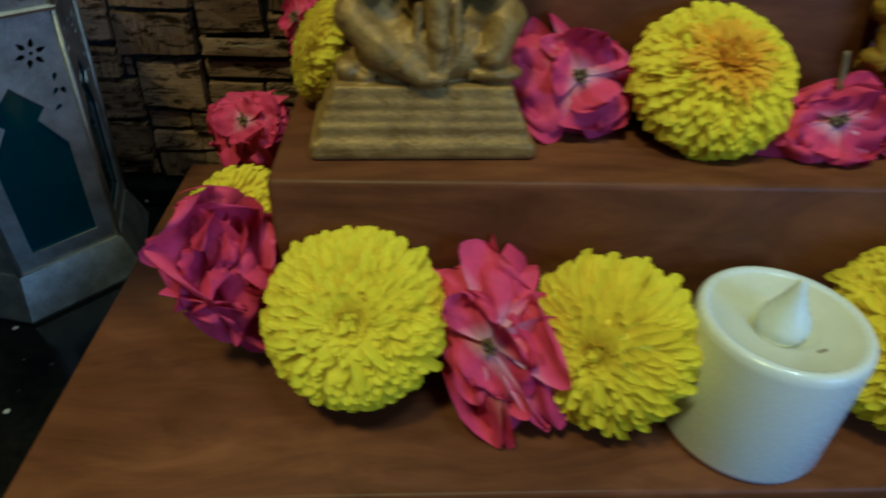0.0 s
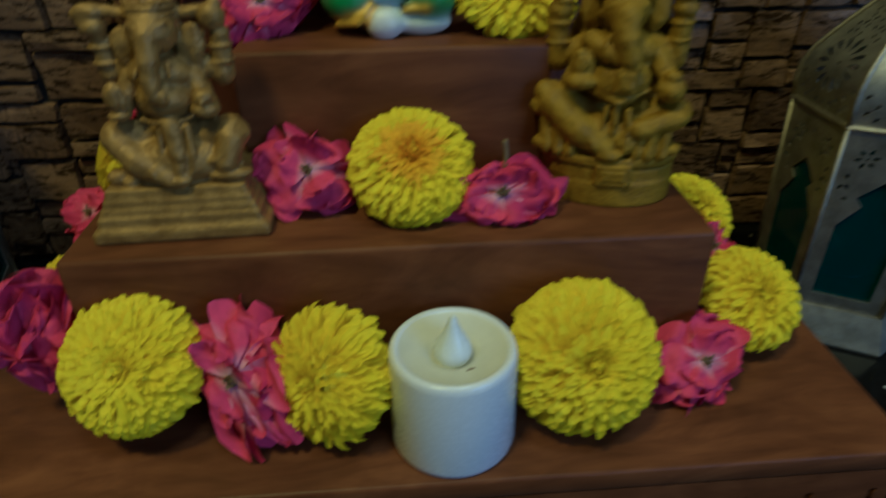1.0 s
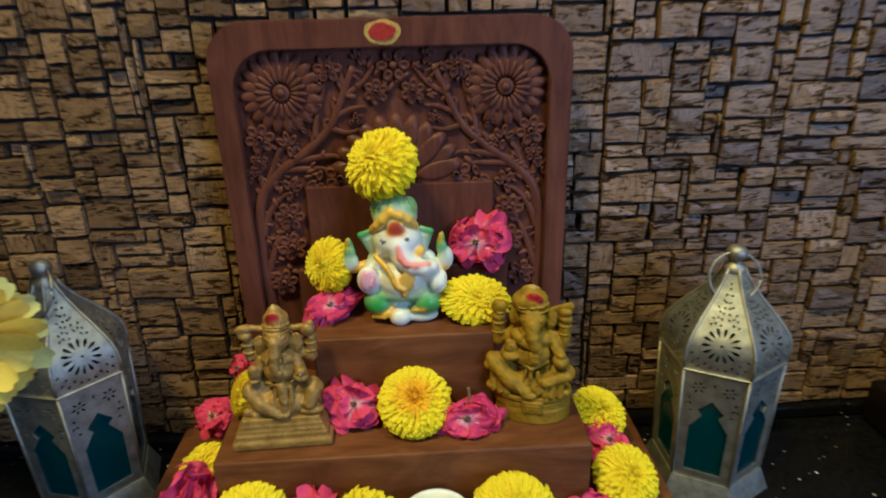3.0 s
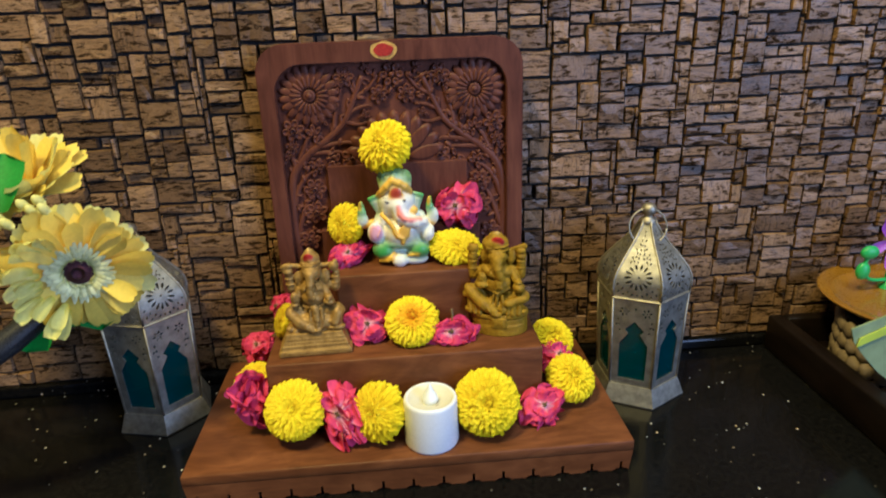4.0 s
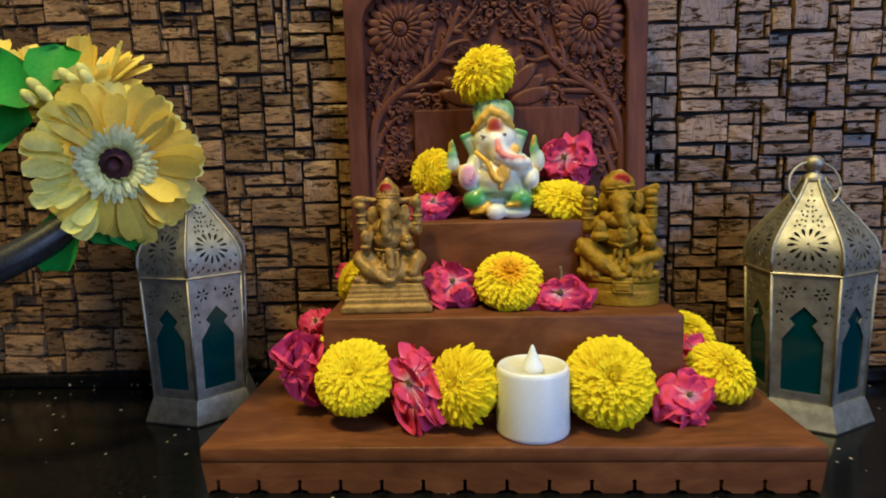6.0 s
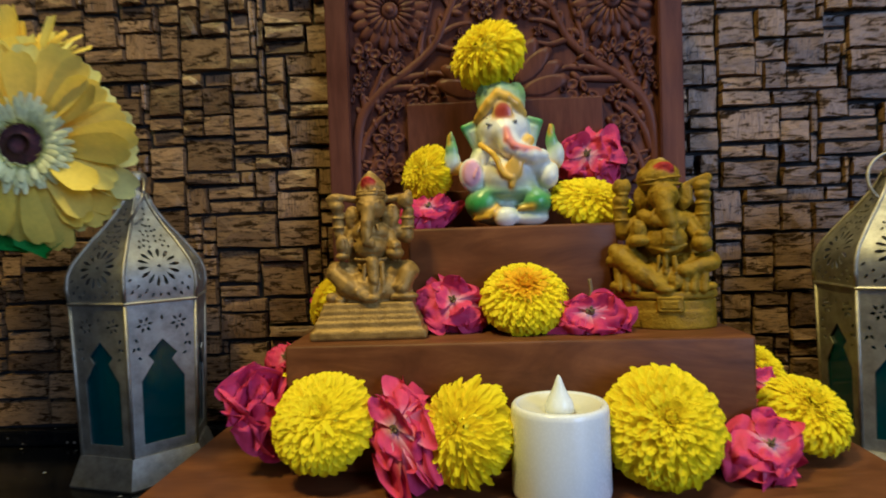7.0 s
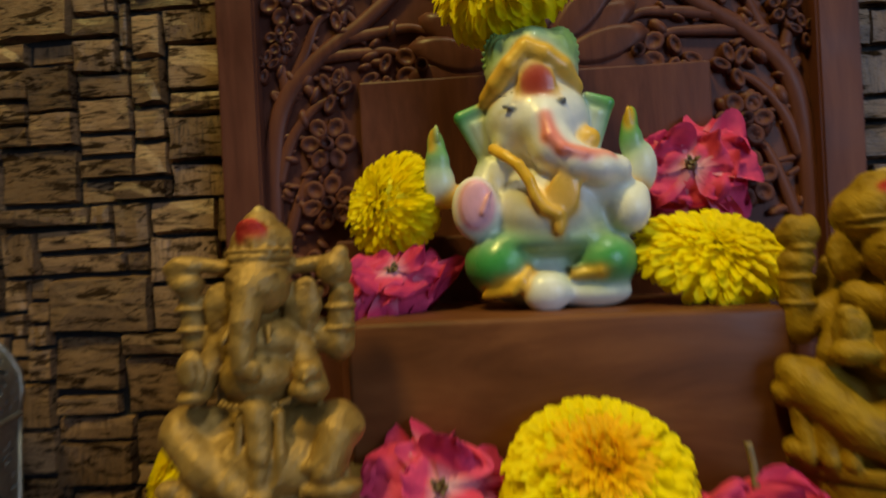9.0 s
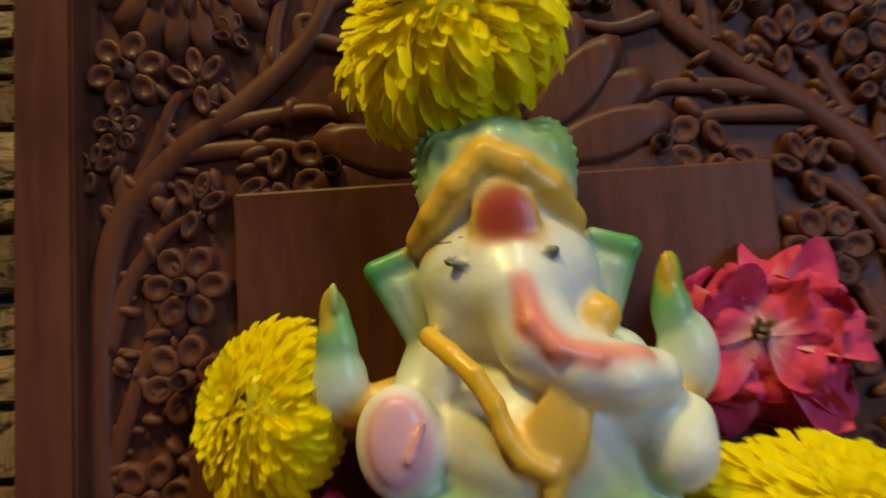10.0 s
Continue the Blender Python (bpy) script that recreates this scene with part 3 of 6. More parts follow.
def strip_mesh(name, strips, material):
    """Many thin petals as one mesh; each strip is rows of 3 points with a share along the petal."""
    verts, faces, along = [], [], []
    for rows in strips:
        b = len(verts)
        for pts, a in rows:
            verts += [tuple(p) for p in pts]
            along += [a] * 3
        for r in range(len(rows) - 1):
            o = b + 3 * r
            faces += [(o, o + 1, o + 4, o + 3), (o + 1, o + 2, o + 5, o + 4)]
    me = bpy.data.meshes.new(name)
    me.from_pydata(verts, [], faces)
    me.materials.append(material)
    me.shade_smooth()
    set_along(me, along)
    return me


def mum_petals(rng, R, flat, n, t0, t1, width, ragged):
    """Strap petals in a spiral, each leaning out from the heart with a rounded, slightly curled tip."""
    out = []
    for i in range(n):
        u = (i + 0.5) / n
        th = radians(t0 + (t1 - t0) * u ** 0.60) + rng.gauss(0, 0.03)
        ph = i * 2.39996 + rng.gauss(0, 0.06)
        lean = min(radians(24), th * 0.85) * rng.uniform(0.85, 1.15)
        loose = rng.random() < 0.10 * ragged * u
        curl = radians(-7 + 13 * u) * rng.uniform(0.5, 1.5) + (radians(9) if loose else 0)
        L = R * (0.93 + rng.uniform(-0.035, 0.035) * ragged + (0.06 if loose else 0))
        w = width * R * rng.uniform(0.88, 1.12) * (0.70 + 0.30 * u)
        skew = rng.gauss(0, 0.05)

        def at(r, a, p):
            return Vector((math.cos(p) * math.sin(a) * r, math.sin(p) * math.sin(a) * r, math.cos(a) * r * flat))

        rows = []
        for s, r, k, ww in ((0.0, 0.56, 0.0, 0.45), (0.35, 0.78, 0.42, 0.75), (0.65, 0.92, 0.74, 1.0), (0.88, 1.0, 0.94, 0.95), (1.0, 1.035, 1.04, 0.42)):
            a, p = th - lean * (1 - k) + (curl * ((s - 0.6) / 0.4) if s > 0.6 else 0), ph + skew * s
            c = at(L * r, a, p)
            side = Vector((-math.sin(p), math.cos(p), 0)) * (w * ww * 0.5)
            rise = Vector((-math.cos(p) * math.cos(a) * 0.7, -math.sin(p) * math.cos(a) * 0.7, math.sin(a) + 0.2)) * (0.30 * w * ww)
            rows.append(((c - side + rise, c, c + side + rise), s))
        out.append(rows)
    return out


def chrysanthemum(place, axis, R, seed, flat=0.8, label="", dense=230, heart=False, droop=112.0, ragged=1.0, spin=0.0, stretch=(1, 1, 1)):
    rng = random.Random(seed)
    th = thing("chrysanthemum", Matrix.Translation(place) @ turned(axis, spin) @ Matrix.Diagonal((*stretch, 1)), label, "flower", "yellow chrysanthemums on the altar")
    outer = strip_mesh("outer_petals", mum_petals(rng, R, flat, int(dense * 2.3), 30 if heart else 20, droop, 0.150, ragged), MUM)
    part("outer_petals", outer, None, th)
    inner = strip_mesh("inner_petals", mum_petals(rng, R * (0.96 if heart else 0.98), flat, int(dense * (0.9 if heart else 0.42)), 2, 30 if heart else 24, 0.075 if heart else 0.105, 1.0), MUM_CORE if heart else MUM)
    part("inner_petals", inner, None, th, "orange-tinged inner petals" if heart else "")
    bm = lathe_bm([(0, 0.74 * R * flat), (0.28 * R, 0.70 * R * flat), (0.52 * R, 0.54 * R * flat), (0.69 * R, 0.28 * R * flat), (0.74 * R, 0.0), (0.68 * R, -0.18 * R), (0.50 * R, -0.28 * R), (0.2 * R, -0.34 * R), (0, -0.36 * R)], 16)
    part("flower_heart", bm, MUM_HEART, th)
    bm = lathe_bm([(0, -0.28 * R), (0.30 * R, -0.26 * R), (0.24 * R, -0.40 * R), (0.07 * R, -0.47 * R), (0.06 * R, -0.62 * R), (0, -0.62 * R)], 12)
    part("calyx", bm, SEPAL, th)
    return th


LY = "bright yellow chrysanthemum bloom "
chrysanthemum((-0.0787, 0.0285, 0.0508), (-0.05, -0.80, 0.60), 0.0216, 1, 0.60, LY + "leaning against the lower step", 270)
chrysanthemum((-0.0212, 0.0240, 0.0472), (-0.50, -0.72, 0.40), 0.0208, 2, 0.70, LY + "with ragged drooping petals beside the candle", 210, droop=122, ragged=2.2)
chrysanthemum((0.0537, 0.0240, 0.0482), (0.0, -0.85, 0.50), 0.0240, 3, 0.80, LY + "large and globular beside the candle", 340)
chrysanthemum((0.1220, 0.0550, 0.0425), (0.30, -0.50, 0.78), 0.0195, 4, 0.72, LY + "lying by the corner of the lower step", 230, ragged=1.4)
chrysanthemum((0.0056, 0.0648, 0.0940), (0.02, -0.60, 0.80), 0.0204, 5, 0.66, LY + "with an orange heart on the lower step", 280, heart=True)
chrysanthemum((-0.1165, 0.0765, 0.0440), (-0.5, -0.35, 0.80), 0.0185, 6, 0.7, LY + "at the side of the lower step", 210)
chrysanthemum((-0.0885, 0.0830, 0.0925), (-0.97, -0.05, 0.30), 0.0135, 7, 0.6, LY + "standing on edge beside the bronze figure", 200)
chrysanthemum((0.1195, 0.1040, 0.0500), (0.3, -0.4, 0.85), 0.0190, 8, 0.7, LY + "at the back corner of the altar", 210)
chrysanthemum((-0.0392, 0.1110, 0.1560), (-0.62, -0.70, 0.30), 0.0162, 9, 0.7, LY + "upright behind the painted figure", 210, ragged=1.6)
chrysanthemum((0.0415, 0.0955, 0.1380), (0.14, -0.66, 0.70), 0.0178, 10, 0.50, LY + "with loose petals lying on the top step", 190, ragged=2.4, stretch=(1.14, 0.84, 1))
chrysanthemum((-0.0062, 0.1060, 0.2145), (-0.45, -0.62, 0.62), 0.0202, 11, 0.78, LY + "resting on the painted figure's crown", 260, droop=128, ragged=1.8)


# ---- pink roses ----
def rose_petal(rng, L, W, slope, ph, lift, wob, cup, start):
    """One broad limp petal, rooted near the middle, running out and bending away; returns mesh data."""
    nu, nv = 11, 13
    verts, faces, along = [], [], []
    k0, k1 = rng.uniform(0, 50), rng.uniform(0, 50)
    fold, crease, lean, twist = rng.uniform(-0.5, 0.5), rng.uniform(1.8, 3.6), rng.gauss(0, 0.20), rng.gauss(0, 0.16)
    for i in range(nu):
        u = 1 - (1 - i / (nu - 1)) ** 1.5
        w = W * (0.24 + 0.76 * math.sin(min(1.0, u / 0.58) * math.pi / 2))
        if u > 0.58:
            w *= math.sqrt(max(0.03, 1 - ((u - 0.58) / 0.42) ** 2 * 0.97))
        for j in range(nv):
            v = j / (nv - 1) * 2 - 1
            uu = u * (1 + 0.09 * noise.noise(Vector((k0, k1 + 3 * v, 2.0))))
            r, h = start + L * uu * math.cos(slope * uu), -L * uu * math.sin(slope * uu)
            h += 0.09 * W * u * math.sin(crease * v + k0) * (0.4 + 0.6 * u) + cup * W * v * v * (0.3 + 0.7 * u) + lift - 0.05 * W * abs(v - fold) * u
            h += wob * L * u * noise.noise(Vector((k0 + 2.4 * u, k1 + 1.9 * v, 0.3))) + 0.6 * wob * L * u * noise.noise(Vector((k0 + 5 * u, k1 + 4.5 * v, 4.3)))
            if u > 0.8:
                h -= 0.12 * L * ((u - 0.8) / 0.2) ** 2
            y = v * w * 0.5 + wob * L * 0.5 * u * noise.noise(Vector((k1 + 1.7 * u, k0 + 1.4 * v, 7.1)))
            y, h = y * math.cos(twist * u) - h * math.sin(twist * u) * 0.5, h + y * math.sin(twist * u) + lean * L * u * u
            verts.append((r * math.cos(ph) - y * math.sin(ph), r * math.sin(ph) + y * math.cos(ph), h))
            along.append(u)
    for i in range(nu - 1):
        for j in range(nv - 1):
            o = i * nv + j
            faces.append((o, o + 1, o + nv + 1, o + nv))
    me = bpy.data.meshes.new("petal")
    me.from_pydata(verts, [], faces)
    me.materials.append(ROSE)
    me.shade_smooth()
    set_along(me, along)
    return me


def rose(place, axis, R, seed, label, spin=0.0, stretch=(1, 1, 1), open_face=False, layers=((3, -0.5, 0.50), (4, 0.2, 0.66), (5, 0.65, 0.88), (5, 1.05, 0.98), (4, 1.5, 0.92))):
    """A limp rose seen from its calyx side (local z), or from its open face."""
    rng = random.Random(100 + seed)
    th = thing("rose", Matrix.Translation(place) @ turned(axis, spin) @ Matrix.Diagonal((*stretch, 1)), label, "flower", "pink roses on the altar")
    sign = -1.0 if open_face else 1.0
    for li, (n, slope, size) in enumerate(layers):
        for i in range(n):
            ph = 2 * math.pi * (i + 0.5 * (li % 2)) / n + rng.gauss(0, 0.5)
            L = R * size * rng.uniform(0.75, 1.15)
            me = rose_petal(rng, L, R * size * rng.uniform(1.30, 1.85), slope * rng.uniform(0.35, 1.6) * sign, ph, (-0.0009 * li + rng.uniform(-0.0006, 0.0006)) * sign, 0.50, rng.uniform(-0.12, 0.12) * sign, R * rng.uniform(0.0, 0.10))
            part("petal", me, None, th)
    if not open_face:
        part("calyx", lathe_bm([(0, 0.0022), (0.0006, 0.0021), (0.0008, 0.0012), (0.0014, 0.0006), (0.0017, -0.0006), (0.001, -0.002)], 10), SEPAL, th)
        for i in range(5):
            a = i * 1.2566 + rng.uniform(-0.3, 0.3)
            d = Vector((math.cos(a), math.sin(a), 0))
            s = Vector((-d.y, d.x, 0))
            q = rng.uniform(0.35, 0.75)
            rows = [((d * x - s * w + Vector((0, 0, z)), d * x + Vector((0, 0, z + w * 0.3)), d * x + s * w + Vector((0, 0, z))), x / 0.005)
                    for x, w, z in ((0.0010, 0.0005, 0.0010), (0.0020 * q, 0.0006, 0.0020), (0.0034 * q, 0.0002, 0.0028 * q))]
            part("sepal", strip_mesh("sepal", [rows], SEPAL), None, th)
    return th


LR = "crumpled deep pink rose "
rose((-0.1125, 0.0480, 0.0495), (0.70, -0.60, 0.40), 0.0185, 1, LR + "cupped sideways against the lower step", 20, (1.1, 1.05, 1.1), True, ((5, 0.7, 1.05), (5, 1.15, 0.95), (4, 1.5, 0.75)))
rose((-0.0490, 0.0205, 0.0500), (-0.35, -0.80, 0.48), 0.0225, 2, LR + "with its calyx outward between two yellow blooms", 15, (0.74, 1.2, 1))
rose((0.0958, 0.0275, 0.0395), (0.05, -0.75, 0.66), 0.0185, 3, LR + "lying face down on the base", 40, (1.15, 0.88, 0.9))
rose((-0.1180, 0.1060, 0.0620), (-0.25, -0.70, 0.60), 0.0145, 4, LR + "at the back corner of the base", 10)
rose((-0.0985, 0.1080, 0.0930), (-0.6, -0.6, 0.45), 0.0125, 5, LR + "behind the bronze figure on the lower step", 0)
rose((0.1205, 0.0815, 0.0480), (0.35, -0.60, 0.70), 0.0175, 6, LR + "between two yellow blooms beside the step", 30)
rose((-0.0268, 0.0645, 0.0945), (-0.10, -0.86, 0.45), 0.0172, 7, LR + "with a pale heart on the lower step", 60, (0.92, 1.08, 0.9))
m3 = rose((0.0330, 0.0540, 0.0890), (0.05, -0.80, 0.55), 0.0172, 8, LR + "crumpled flat beside the brass figure", 5, (1.25, 0.86, 0.9))
rose((-0.0388, 0.0960, 0.1385), (0.05, -0.72, 0.62), 0.0165, 9, LR + "lying on the top step", 33, (1.15, 0.66, 0.8))
rose((0.0442, 0.1170, 0.1640), (-0.22, -0.90, 0.28), 0.0198, 10, LR + "full and standing behind the painted figure", 12, (1.1, 1.05, 1.0))
part("stem", tube_bm(spline([m3.matrix_basis.inverted() @ Vector(p) for p in ((0.0345, 0.060, 0.094), (0.0350, 0.062, 0.098), (0.0345, 0.063, 0.1025))], 4), 0.0007, 6), SEPAL, m3, "short dry brown stem")


# ---- cast figures, each one closed mesh modelled from blended rounded forms ----
WHITE_P, GREEN_P, GOLD_P, PINK_P, CORAL_P = (0.84, 0.82, 0.74), (0.045, 0.30, 0.045), (0.74, 0.42, 0.02), (0.82, 0.40, 0.52), (0.85, 0.22, 0.16)
RED_P, DARK_P, LIME_P = (0.40, 0.015, 0.018), (0.05, 0.05, 0.05), (0.66, 0.68, 0.22)
BRONZE_P, BRASS_P, TIP_P = (0.36, 0.22, 0.056), (0.34, 0.205, 0.007), (0.62, 0.46, 0.16)


def ball(x, y, z, rx, ry, rz, c, tilt=0.0, k=None):
    return ("ball", (x, y, z), (rx, ry, rz), c, tilt, k)


def limb(a, b, r0, r1, c, k=None):
    return ("limb", a, b, (r0, r1), c, k)


def slab(x, y, z, hx, hy, hz, r, c, k=None):
    return ("slab", (x, y, z), (hx, hy, hz), r, c, k)


def drum(x, y, z, rx, ry, hz, r, c, k=None):
    return ("drum", (x, y, z), (rx, ry, hz), r, c, k)


def fan(a, b, c, r, col, k=None):
    return ("fan", (a, b, c), r, col, k)


def distance(p, X, Y, Z):
    kind = p[0]
    if kind == "fan":
        P, inside, edges = [np.array(q, float) for q in p[1]], 0, None
        nor = np.cross(P[1] - P[0], P[0] - P[2])
        for i in range(3):
            a, d = P[i], P[(i + 1) % 3] - P[i]
            x, y, z = X - a[0], Y - a[1], Z - a[2]
            s = np.cross(d, nor)
            inside = inside + np.sign(s[0] * x + s[1] * y + s[2] * z)
            h = np.clip((x * d[0] + y * d[1] + z * d[2]) / float(d @ d), 0, 1)
            e = (x - h * d[0]) ** 2 + (y - h * d[1]) ** 2 + (z - h * d[2]) ** 2
            edges = e if edges is None else np.minimum(edges, e)
        flat = ((X - P[0][0]) * nor[0] + (Y - P[0][1]) * nor[1] + (Z - P[0][2]) * nor[2]) ** 2 / float(nor @ nor)
        return (np.sqrt(np.where(inside < 2, edges, flat)) - p[2]).astype(np.float32)
    if kind == "ball":
        (cx, cy, cz), (rx, ry, rz), tilt = p[1], p[2], p[4]
        dx, dy, dz = X - cx, Y - cy, Z - cz
        if tilt:
            c, s = math.cos(tilt), math.sin(tilt)
            dx, dz = c * dx + s * dz, -s * dx + c * dz
        q = np.sqrt((dx / rx) ** 2 + (dy / ry) ** 2 + (dz / rz) ** 2) + 1e-6
        g = np.sqrt((dx / rx ** 2) ** 2 + (dy / ry ** 2) ** 2 + (dz / rz ** 2) ** 2) + 1e-6
        return q * (q - 1) / g
    if kind == "limb":
        a, b, (r0, r1) = np.array(p[1], np.float32), np.array(p[2], np.float32), p[3]
        d = b - a
        h = np.clip(((X - a[0]) * d[0] + (Y - a[1]) * d[1] + (Z - a[2]) * d[2]) / float(d @ d), 0, 1)
        return np.sqrt((X - a[0] - h * d[0]) ** 2 + (Y - a[1] - h * d[1]) ** 2 + (Z - a[2] - h * d[2]) ** 2) - (r0 + (r1 - r0) * h)
    (cx, cy, cz), (hx, hy, hz), r = p[1], p[2], p[3]
    if kind == "slab":
        qx, qy, qz = np.abs(X - cx) - hx + r, np.abs(Y - cy) - hy + r, np.abs(Z - cz) - hz + r
        return np.sqrt(np.maximum(qx, 0) ** 2 + np.maximum(qy, 0) ** 2 + np.maximum(qz, 0) ** 2) + np.minimum(np.maximum(np.maximum(qx, qy), qz), 0) - r
    rad = (np.sqrt(((X - cx) / hx) ** 2 + ((Y - cy) / hy) ** 2) - 1) * min(hx, hy) + r
    qz = np.abs(Z - cz) - hz + r
    return np.sqrt(np.maximum(rad, 0) ** 2 + np.maximum(qz, 0) ** 2) + np.minimum(np.maximum(rad, qz), 0) - r


def cast_mesh(name, prims, step, k, blend, unit, material, lumps=0.0, lump_from=0.0):
    """Blends the forms, then wraps a skin round them (surface nets)."""
    lo, hi = np.array([1e9] * 3), np.array([-1e9] * 3)
    for p in prims:
        if p[0] == "limb":
            for e in (p[1], p[2]):
                lo, hi = np.minimum(lo, np.array(e) - max(p[3])), np.maximum(hi, np.array(e) + max(p[3]))
        elif p[0] == "fan":
            for e in p[1]:
                lo, hi = np.minimum(lo, np.array(e) - p[2]), np.maximum(hi, np.array(e) + p[2])
        else:
            lo, hi = np.minimum(lo, np.array(p[1]) - max(p[2][:1] + p[2][2:]) * 0 - np.array(p[2])), np.maximum(hi, np.array(p[1]) + np.array(p[2]))
    lo, hi = lo - 4 * step, hi + 4 * step
    n = np.ceil((hi - lo) / step).astype(int) + 1
    ax = [(lo[i] + step * np.arange(n[i])).astype(np.float32) for i in range(3)]
    X, Y, Z = np.meshgrid(*ax, indexing="ij", sparse=True)
    D = np.full(tuple(n), 1e6, np.float32)
    for p in prims:
        d = distance(p, X, Y, Z)
        kk = p[-1] if p[-1] is not None else k
        h = np.maximum(kk - np.abs(D - d), 0) / kk
        D = np.minimum(D, d) - h * h * kk * 0.25
    if lumps:
        q = 0.5 * np.sin(X / 13 + 1.3 * np.sin(Z / 17)) * np.sin(Y / 15 + 0.7) * np.sin(Z / 12 + np.sin(X / 19)) + 0.5 * np.sin(X / 31 + Z / 23) * np.sin(Z / 27 - Y / 21)
        D = D + lumps * q * np.clip((Z - lump_from) / 30, 0, 1)
    D = np.maximum(D, -(Z + 0 * X + 0 * Y))
    S = D < 0
    cnt = np.zeros(tuple(n - 1), np.int8)
    for a in (0, 1):
        for b in (0, 1):
            for c in (0, 1):
                cnt += S[a:n[0] - 1 + a, b:n[1] - 1 + b, c:n[2] - 1 + c]
    act = (cnt > 0) & (cnt < 8)
    idx = np.full(act.shape, -1, np.int64)
    cells = np.argwhere(act)
    idx[act] = np.arange(len(cells))
    acc, num = np.zeros((len(cells), 3), np.float32), np.zeros((len(cells), 1), np.float32)
    corners = [(a, b, c) for a in (0, 1) for b in (0, 1) for c in (0, 1)]
    for i, u in enumerate(corners):
        for v in corners[i + 1:]:
            if sum(abs(p - q) for p, q in zip(u, v)) != 1:
                continue
            da, db = D[tuple((cells + u).T)], D[tuple((cells + v).T)]
            cross = (da < 0) != (db < 0)
            t = np.where(cross, da / np.where(cross, da - db, 1), 0)[:, None]
            pt = np.array(u) + t * (np.array(v) - np.array(u))
            acc += np.where(cross[:, None], pt, 0)
            num += cross[:, None]
    P = lo + step * (cells + acc / num)
    faces = []
    for axis in range(3):
        o1, o2 = [(1, 2), (2, 0), (0, 1)][axis]
        sl0, sl1 = [slice(1, -1)] * 3, [slice(1, -1)] * 3
        sl0[axis], sl1[axis] = slice(0, -1), slice(1, None)
        a, b = S[tuple(sl0)], S[tuple(sl1)]
        for want, flip in ((a & ~b, False), (~a & b, True)):
            g = np.argwhere(want)
            off = np.ones(3, int)
            off[axis] = 0
            g = g + off
            e1, e2 = np.zeros(3, int), np.zeros(3, int)
            e1[o1], e2[o2] = 1, 1
            q = np.stack([idx[tuple((g - e1 - e2).T)], idx[tuple((g - e2).T)], idx[tuple(g.T)], idx[tuple((g - e1).T)]], 1)
            faces.append(q[:, ::-1] if flip else q)
    F = np.concatenate(faces)
    x, y, z = P[:, 0].astype(np.float32), P[:, 1].astype(np.float32), P[:, 2].astype(np.float32)
    W, C = np.zeros(len(P)), np.zeros((len(P), 3))
    for p in prims:
        col = p[4] if p[0] in ("limb", "slab", "drum") else p[3]
        accent = col in (RED_P, DARK_P, GOLD_P, CORAL_P, PINK_P, TIP_P)
        e, gain = (2.0, 60.0) if col == RED_P else (1.2, 9.0) if col == DARK_P else (3.5, 8.0) if accent else (blend, 1.0)
        w = np.exp(-np.clip(distance(p, x, y, z), 0, 40 * e) / e) * gain
        W += w
        C += w[:, None] * np.array(col)
    C /= W[:, None]
    me = bpy.data.meshes.new(name)
    me.from_pydata((P * unit).tolist(), [], F.tolist())
    me.materials.append(material)
    me.shade_smooth()
    at = me.attributes.new("paint", "FLOAT_COLOR", "POINT")
    at.data.foreach_set("color", np.concatenate([C, np.ones((len(C), 1))], 1).astype(np.float32).ravel())
    return me


